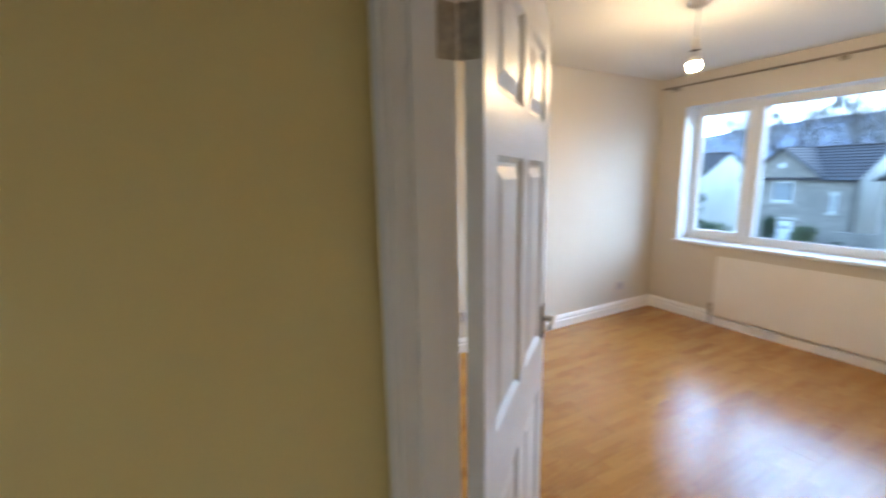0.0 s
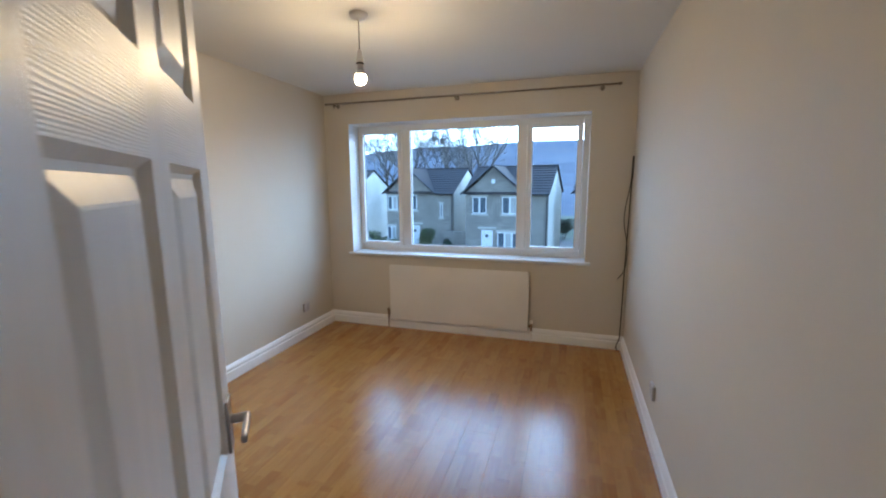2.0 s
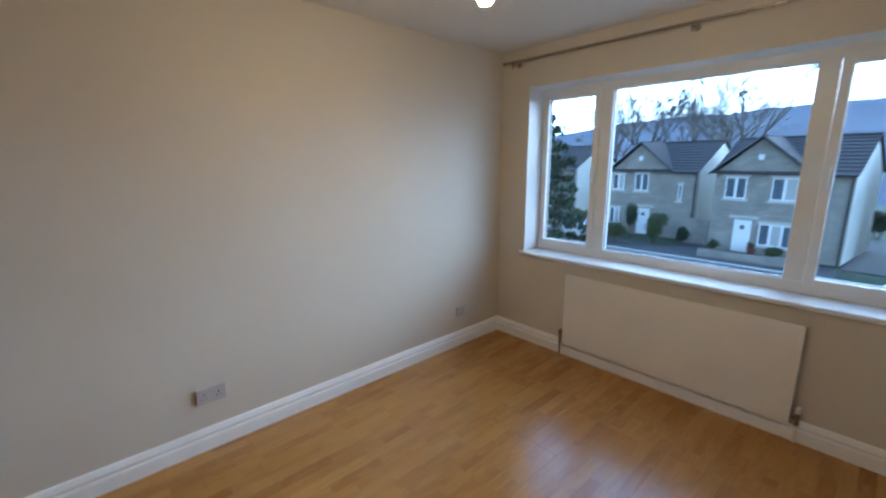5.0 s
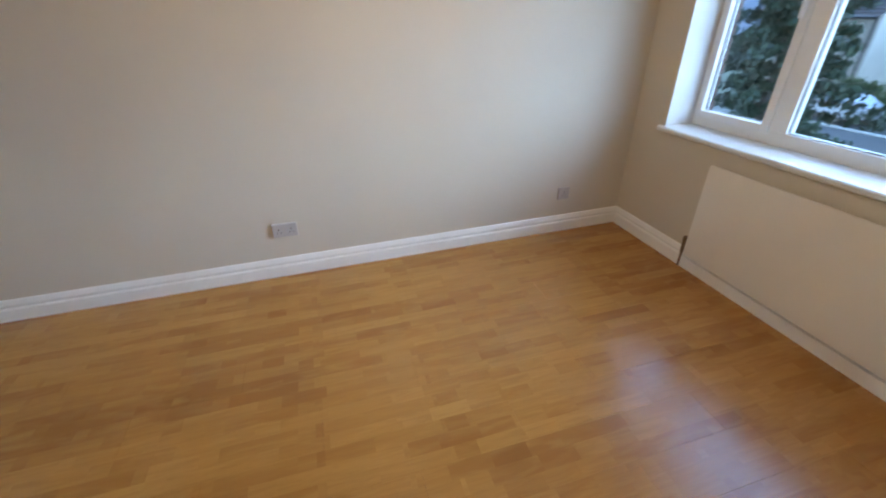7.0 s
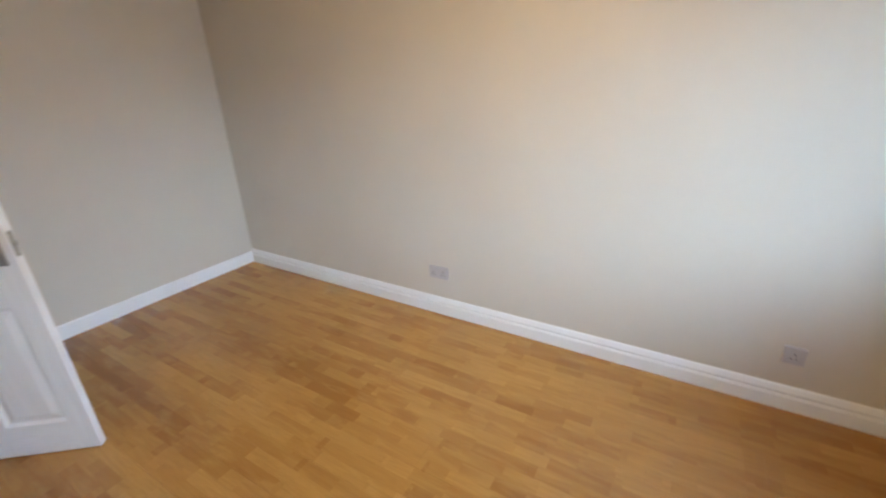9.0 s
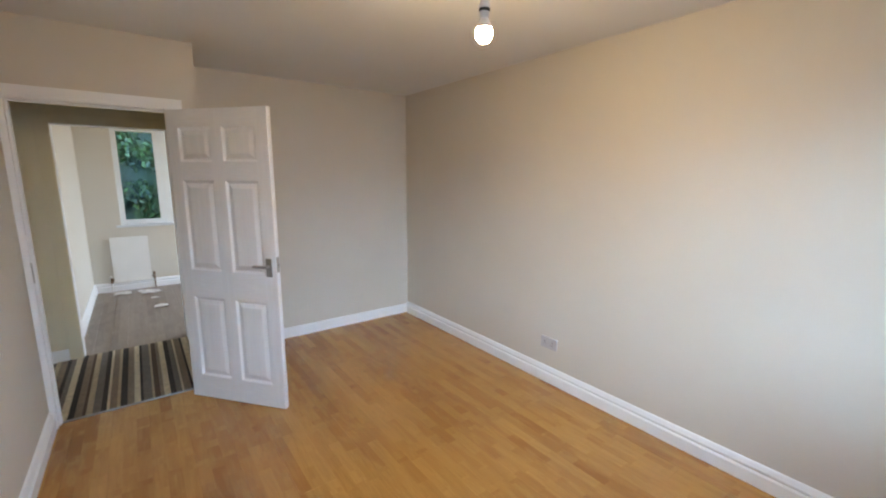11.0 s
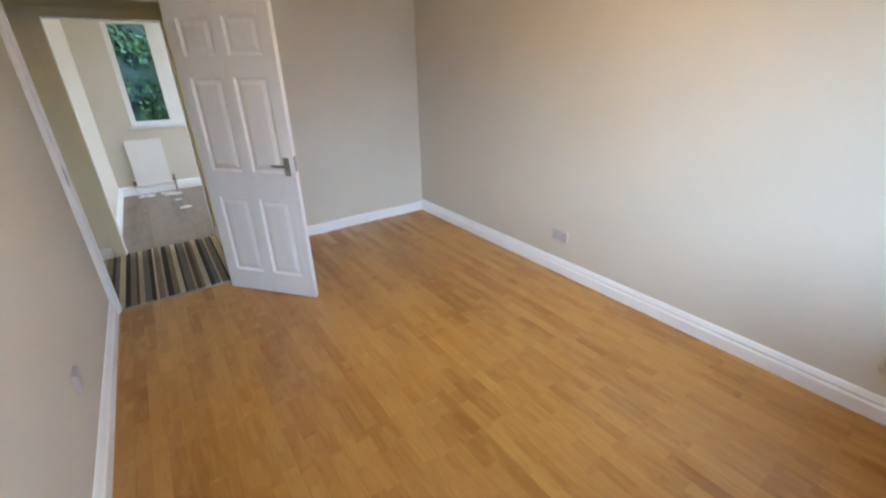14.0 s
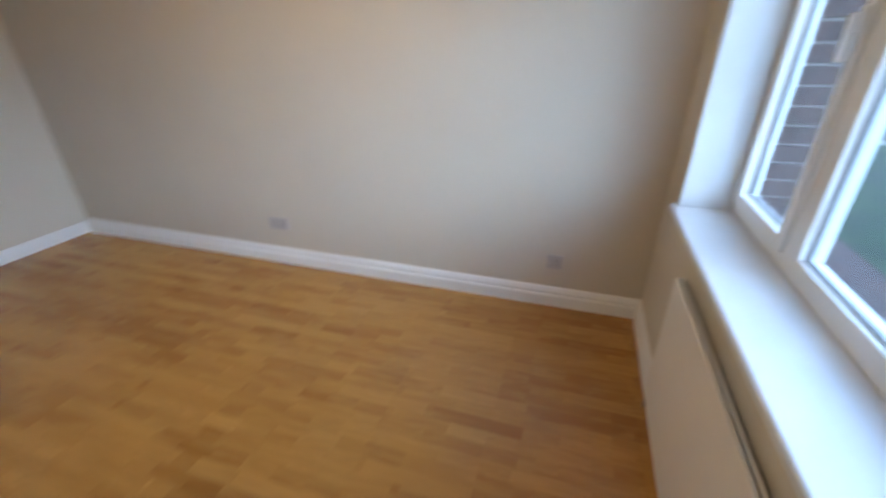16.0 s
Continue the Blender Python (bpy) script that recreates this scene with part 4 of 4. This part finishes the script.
    part("alarm_box", boxes((gm - 0.14, gm + 0.14, -0.08, 0.01, E + 0.72, E + 1.05), bevel=0.02), M_UPVC, h, "white alarm box")
    return h


WINS = [(0.62, 1.78, 3.40, 4.72, 2, False), (3.05, 4.30, 3.40, 4.72, 2, True), (2.72, 4.45, 0.62, 1.95, 3, True)]
stone_house("house", "two-storey stone house with a white front door and brown tiled roof", -8.5, 32.7, 0, 1.85, WINS, "houses across the road")
W2 = [(2.0, 3.1, 3.45, 4.80, 2, False), (0.1, 1.1, 3.45, 4.7, 2, True), (0.0, 0.9, 0.7, 1.95, 2, True), (5.35, 5.62, 2.85, 4.05, 1, False)]
stone_house("house", "two-storey stone house half hidden by shrubs", -16.6, 35.2, 0, 2.9, W2, "houses across the road")
W3 = [(1.0, 2.1, 3.3, 4.6, 1, False), (0.9, 2.0, 0.1, 2.0, 1, False), (3.2, 4.3, 3.4, 4.7, 2, True)]
h3 = stone_house("house", "two-storey stone house beside a green lawn", 0.0, 34.6, 0, 3.6, W3, "houses across the road")
stone_house("house", "pale house end behind the dark conifer", -27.2, 37.0, 0, 1.85, WINS, "houses across the road")
for hx, hy in ((-40, 62), (-27, 66), (-12, 64), (4, 63), (14, 60)):
    stone_house("house", "distant stone house with a brown tiled roof", hx, hy, 0, 1.85, WINS, "houses behind")

# low wall and dark gate between the houses
structure("garden_wall", boxes((-10.6, -8.75, 33.6, 33.9, ZG - 0.1, ZG + 1.75)), M_STONE, "dark stone garden wall with a gate", "wall")
structure("garden_wall_low", boxes((-8.2, -3.0, 29.6, 29.85, ZG - 0.1, ZG + 0.45)), M_STONE, "low stone garden wall", "wall")


# ---- plants ----
def leaf_mass(bm, centre, size, count, leaf, rng, shell=0.55):
    """Many small leaves in an uneven clump."""
    for _ in range(count):
        v = Vector((rng.gauss(0, 1), rng.gauss(0, 1), rng.gauss(0, 1))).normalized()
        r = shell + (1 - shell) * rng.random()
        r *= 0.82 + 0.36 * noise.noise(v * 2.2 + Vector(centre))
        p = Vector(centre) + Vector((v.x * size[0], v.y * size[1], v.z * size[2])) * r
        q = Euler((rng.uniform(0, 6), rng.uniform(0, 6), rng.uniform(0, 6))).to_matrix()
        s = leaf * rng.uniform(0.6, 1.4)
        bm.faces.new([bm.verts.new(p + q @ Vector(c) * s) for c in ((-1, -0.15, 0), (0, -0.55, 0.1), (1, 0, 0), (0, 0.55, 0.1))])


def shrub(name, label, x, y, size, colour, count, leaf, seed, z=ZG, stem=True):
    s = thing(name, label, "shrub", at=(x, y, z))
    rng = random.Random(seed)
    if stem:
        bm = bmesh.new()
        for k in range(6):
            a = k * 1.05
            rod(bm, (0.1 * math.cos(a), 0.1 * math.sin(a), -0.05), (size[0] * 0.5 * math.cos(a), size[1] * 0.5 * math.sin(a), size[2] * 1.1), 0.03, 0.01, 5)
        part("stems", bm, M_BARK, s)
    bm = bmesh.new()
    for k in range(7):
        c = (rng.uniform(-0.5, 0.5) * size[0], rng.uniform(-0.5, 0.5) * size[1], size[2] * rng.uniform(0.7, 1.35))
        leaf_mass(bm, c, tuple(v * 0.62 for v in size), count // 7, leaf, rng)
    part("leaves", bm, colour, s)
    return s


def conifer(x, y, height, spread, seed):
    t = thing("conifer", "tall dark green conifer beside the road", "tree", at=(x, y, ZG))
    rng = random.Random(seed)
    part("trunk", rod(bmesh.new(), (0, 0, -0.1), (0, 0, height * 0.96), 0.22, 0.03, 8), M_BARK, t)
    bm = bmesh.new()
    limbs = bmesh.new()
    for k in range(62):
        f = (k + rng.random()) / 62
        z = height * (0.22 + 0.78 * f)
        reach = spread * (1 - f) ** 0.75 * rng.uniform(0.6, 1.1) + 0.12
        a = k * 2.4 + rng.uniform(-0.3, 0.3)
        tip = Vector((math.cos(a) * reach, math.sin(a) * reach, z - reach * 0.12))
        rod(limbs, (0, 0, z), tip, 0.035, 0.01, 4, caps=False)
        for j in range(5):
            g = (j + 1) / 5
            leaf_mass(bm, tuple(Vector((0, 0, z)).lerp(tip, g)), (0.42, 0.42, 0.34), 46, 0.13, rng, 0.2)
    part("limbs", limbs, M_BARK, t)
    part("crown", bm, M_LEAF_DARK, t)


def limb(bm, p, q, r0, r1, n):
    """A tapered open tube from p to q."""
    turn = (q - p).to_track_quat("Z", "Y")
    ring = [turn @ Vector((math.cos(2 * math.pi * k / n), math.sin(2 * math.pi * k / n), 0)) for k in range(n)]
    lo, hi = [bm.verts.new(p + v * r0) for v in ring], [bm.verts.new(q + v * r1) for v in ring]
    for k in range(n):
        bm.faces.new((lo[k], lo[(k + 1) % n], hi[(k + 1) % n], hi[k]))


def bare_tree(x, y, height, seed):
    t = thing("bare_tree", "tall leafless winter tree behind the houses", "tree", "bare trees", at=(x, y, ZG))
    rng = random.Random(seed)
    trunk, twigs = bmesh.new(), bmesh.new()

    def grow(p, d, length, r, level):
        q = p + d * length
        limb(trunk if level < 3 else twigs, p, q, r, r * 0.62, 6 if level < 3 else 3)
        if level == 6:
            return
        for _ in range(3 if level not in (0, 5) else 5):
            e = (d + Vector((rng.gauss(0, 0.42), rng.gauss(0, 0.42), rng.gauss(0.18, 0.25)))).normalized()
            grow(p.lerp(q, rng.uniform(0.6, 1.0)), e, length * rng.uniform(0.6, 0.82), max(0.014, r * 0.55), level + 1)
    grow(Vector((0, 0, -0.2)), Vector((0, 0, 1)), height * 0.27, height * 0.013, 0)
    part("trunk", trunk, M_BARK, t)
    part("twigs", twigs, M_TWIG, t)


conifer(-12.9, 18.8, 8.6, 3.5, 3)
for bx, by, bh, bs in ((-21.5, 52, 21, 1), (-18.0, 54, 19.0, 5), (-11.9, 51, 21, 2), (-14.2, 53, 17, 6), (-27, 58, 19, 7)):
    bare_tree(bx, by, bh, bs)
shrub("shrub", "round green shrub by the drive", -11.7, 32.0, (0.9, 0.9, 1.2), M_LEAF, 2600, 0.07, 11)
shrub("shrub", "dark upright shrub before the stone wall", -13.9, 33.2, (0.5, 0.5, 1.5), M_LEAF_DARK, 2000, 0.07, 12)
shrub("shrub", "yellowish low shrub beside the drive", -13.9, 30.6, (1.0, 0.8, 0.8), M_LEAF, 2200, 0.07, 13)
shrub("shrub", "pale green shrub behind the car", -17.6, 32.4, (1.8, 1.2, 1.2), M_LEAF, 3200, 0.08, 14)
shrub("shrub", "small shrub at the house front", -8.0, 31.9, (0.4, 0.3, 0.4), M_LEAF, 900, 0.05, 15)
shrub("shrub", "low shrub under the front window", -4.9, 31.6, (0.6, 0.4, 0.45), M_LEAF, 1200, 0.05, 16)
shrub("shrub", "dark low shrub beside the gate", -10.2, 32.9, (0.6, 0.6, 0.7), M_LEAF_DARK, 1200, 0.06, 17)
shrub("shrub", "dark garden shrub in the gap between the houses", -0.9, 45.5, (1.4, 1.0, 1.3), M_LEAF_DARK, 2400, 0.09, 18)
shrub("shrub", "dark garden shrub in the gap between the houses", 0.9, 47.0, (1.5, 1.0, 1.0), M_LEAF, 2400, 0.09, 19)
pot = thing("flower_pot", "dark red flower pot beside the door", "flower pot", at=(-5.95, 31.9, ZG))
part("pot", lathe(bmesh.new(), [(0.16, 0), (0.23, 0.38), (0.25, 0.40), (0.25, 0.45)], 14), M_POT, pot)
bm = bmesh.new()
leaf_mass(bm, (0, 0, 0.62), (0.28, 0.28, 0.26), 260, 0.05, random.Random(4), 0.2)
part("plant", bm, M_LEAF, pot)

# hedge close outside the far room
rng = random.Random(21)
hedge = thing("hedge", "tall dense green hedge outside the far window", "hedge", at=(-0.8, -5.6, ZG))
bm = boxes((-2.6, 2.6, -0.5, 0.05, 0, 7.6))
part("inner_growth", bm, M_LEAF_DARK, hedge)
bm = bmesh.new()
for k in range(110):
    leaf_mass(bm, (rng.uniform(-2.5, 2.5), rng.uniform(0.05, 0.25), rng.uniform(3.4, 7.6)), (0.36, 0.26, 0.30), 190, 0.05, rng, 0.3)
part("leaves", bm, M_HEDGE, hedge)


# ---- parked car ----
def hatchback(x, y, turn, paint, label):
    c = thing("car", label, "car", at=(x, y, ZG), turn=turn)
    side = [(-2.0, 0.35), (2.0, 0.32), (2.08, 0.55), (1.95, 0.80), (1.05, 0.98), (0.35, 1.40), (-1.15, 1.44), (-1.85, 1.05), (-2.05, 0.90)]
    bm = bmesh.new()
    lo = [bm.verts.new((u, -0.85 if v < 1.1 else -0.66, v)) for u, v in side]
    hi = [bm.verts.new((u, 0.85 if v < 1.1 else 0.66, v)) for u, v in side]
    bm.faces.new(lo)
    bm.faces.new(hi[::-1])
    for k in range(len(side)):
        bm.faces.new((lo[k], hi[k], hi[(k + 1) % len(side)], lo[(k + 1) % len(side)]))
    bmesh.ops.recalc_face_normals(bm, faces=bm.faces)
    bmesh.ops.bevel(bm, geom=bm.edges[:], offset=0.06, segments=2, affect="EDGES")
    part("body", bm, paint, c)
    for s in (-1, 1):
        bm = bmesh.new()
        vs = [bm.verts.new((u, s * v, z)) for u, v, z in ((0.95, 0.855, 1.0), (0.35, 0.72, 1.33), (-1.05, 0.72, 1.36), (-1.55, 0.855, 1.02))]
        wv = [bm.verts.new(v.co - Vector((0, s * 0.05, 0))) for v in vs]
        bm.faces.new(vs), bm.faces.new(wv[::-1])
        for k in range(4):
            bm.faces.new((vs[k], wv[k], wv[(k + 1) % 4], vs[(k + 1) % 4]))
        part("side_window", bm, M_PANE, c)
        for u in (-1.3, 1.3):
            wh = part("wheel", rod(bmesh.new(), (u, s * 0.70, 0.31), (u, s * 0.87, 0.31), 0.31, n=18), M_RUBBER, c)
            part("rim", rod(bmesh.new(), (u, s * 0.865, 0.31), (u, s * 0.885, 0.31), 0.20, n=12), M_CHROME, wh)
        part("headlight", box(bmesh.new(), 1.9, 2.06, s * 0.62 - 0.14, s * 0.62 + 0.14, 0.62, 0.76, bevel=0.03), M_UPVC, c)
    bm = bmesh.new()
    vs = [bm.verts.new(q) for q in ((1.02, -0.70, 1.01), (1.02, 0.70, 1.01), (0.40, 0.60, 1.385), (0.40, -0.60, 1.385))]
    ws = [bm.verts.new(v.co + Vector((0.02, 0, 0.025))) for v in vs]
    bm.faces.new(vs), bm.faces.new(ws)
    for k in range(4):
        bm.faces.new((vs[k], vs[(k + 1) % 4], ws[(k + 1) % 4], ws[k]))
    part("windscreen", bm, M_PANE, c)


hatchback(-17.2, 30.2, 160, M_CAR, "silver hatchback parked on the drive")
hatchback(1.9, 25.6, 172, M_YELLOW, "bright yellow hatchback parked across the road")

# ---- far hills ----
bm = bmesh.new()
cols, rws = 90, 8
grid = []
for i in range(cols + 1):
    hx = -2600 + 4200 * i / cols
    top = 92 + 10 * noise.noise(Vector((hx * 0.004, 3, 0))) + 3 * noise.noise(Vector((hx * 0.02, 7, 0)))
    top -= 55 * max(0.0, min(1.0, (-120 - hx) / 900)) + 14 * max(0.0, min(1.0, (hx + 60) / 400))
    grid.append([bm.verts.new((hx, 78 + 822 * (j / rws), ZG + (top - ZG) * (j / rws) ** 1.4 + 4 * noise.noise(Vector((hx * 0.01, j * 0.9, 1))))) for j in range(rws + 1)] + [bm.verts.new((hx, 1250, ZG + 30))])
for a, b in zip(grid, grid[1:]):
    for k in range(rws + 1):
        bm.faces.new((a[k], b[k], b[k + 1], a[k + 1]))
structure("backdrop_hills", bm, M_HILL, "distant wooded moor with blue haze in its colour", "hills")

# ---- outer brick wall of this house, and its pieces ----
outer = structure("wall_outer", boxes((XW - 0.6, WX0 - 0.125, YG1, YO - 0.008, ZG, ZC + 0.4), (WX1 + 0.125, XE + 0.6, YG1, YO - 0.008, ZG, ZC + 0.4), (WX0 - 0.125, WX1 + 0.125, YG1, YO - 0.008, ZG, WZ0 - 0.05), (WX0 - 0.125, WX1 + 0.125, YG1, YO - 0.008, WZ1 + 0.02, ZC + 0.4)), M_MORTAR, "dark red brick outer wall", "wall")
part("outer_sill", box(bmesh.new(), WX0 - 0.12, WX1 + 0.12, YG1 + 0.002, YO + 0.02, WZ0 - 0.045, WZ0 + 0.002, bevel=0.006), M_BRICK, outer)


def shared(name, bm, material):
    me = bpy.data.meshes.new(name)
    bm.to_mesh(me)
    bm.free()
    me.materials.append(material)
    return me


LONG = shared("brick", box(bmesh.new(), -0.1075, 0.1075, -0.051, 0.051, 0, 0.065, bevel=0.003), M_BRICK)
HALF = shared("brick", box(bmesh.new(), -0.051, 0.051, -0.1, 0.1, 0, 0.065, bevel=0.003), M_BRICK)
rng = random.Random(31)
for row in range(20):
    z = WZ0 - 0.03 + row * 0.075
    for sx, s in ((WX0 - 0.115, -1), (WX1 + 0.115, 1)):
        if row % 2:
            b = new("brick", HALF)
            b.location = (sx + s * 0.046, YO - 0.1, z)
        else:
            b = new("brick", LONG)
            b.location = (sx + s * 0.1025, YO - 0.051, z)
            b2 = new("brick", LONG)
            b2.parent = outer
            b2.location = (sx + s * 0.1025, YO - 0.154, z)
        b.parent = outer

# ---- floor boards ----
BW, BL = 0.195, 1.20
made = {}


def board(width, length):
    key = (round(width, 3), round(length, 3))
    if key not in made:
        made[key] = shared("floor_board", box(bmesh.new(), 0.0002, width - 0.0002, 0.0002, length - 0.0002, -0.012, 0.0, bevel=0.0006), M_FLOOR)
    return made[key]


i = 0
x = XW - 0.01
while x < XE:
    w = min(BW, XE + 0.002 - x)
    y_from = YS - 0.01 if x + w / 2 < XR + 0.05 else 0.237
    y = y_from - (i * 0.43) % BL
    while y < YN:
        y0, y1 = max(y, y_from), min(y + BL, YN)
        if y1 - y0 > 0.02 and w > 0.01:
            b = new("floor_board", board(w, y1 - y0))
            b.location = (x, y0, 0)
            b.parent = floor
        y += BL
    x += BW
    i += 1
PW = 0.125
i = 0
x = -0.95
grey = {}
while x < 0.165:
    y = YF - (i * 0.47) % 1.2
    while y < YB - 0.03:
        y0, y1 = max(y, YF), min(y + 1.2, YB - 0.022)
        key = round(y1 - y0, 3)
        if key > 0.02:
            if key not in grey:
                grey[key] = shared("floor_plank", box(bmesh.new(), 0.0006, PW - 0.0006, 0.0004, key - 0.0004, -0.012, 0.0, bevel=0.001), M_GREYFLOOR)
            b = new("floor_plank", grey[key])
            b.location = (x, y0, 0)
            b.parent = floor_far
        y += 1.2
    x += PW
    i += 1
structure("floor_far_rest", boxes((XL - 2.6, -0.952, YF, YB - 0.1, -0.012, 0.0)), M_GREYFLOOR, "grey brown plank laminate floor", "floor")
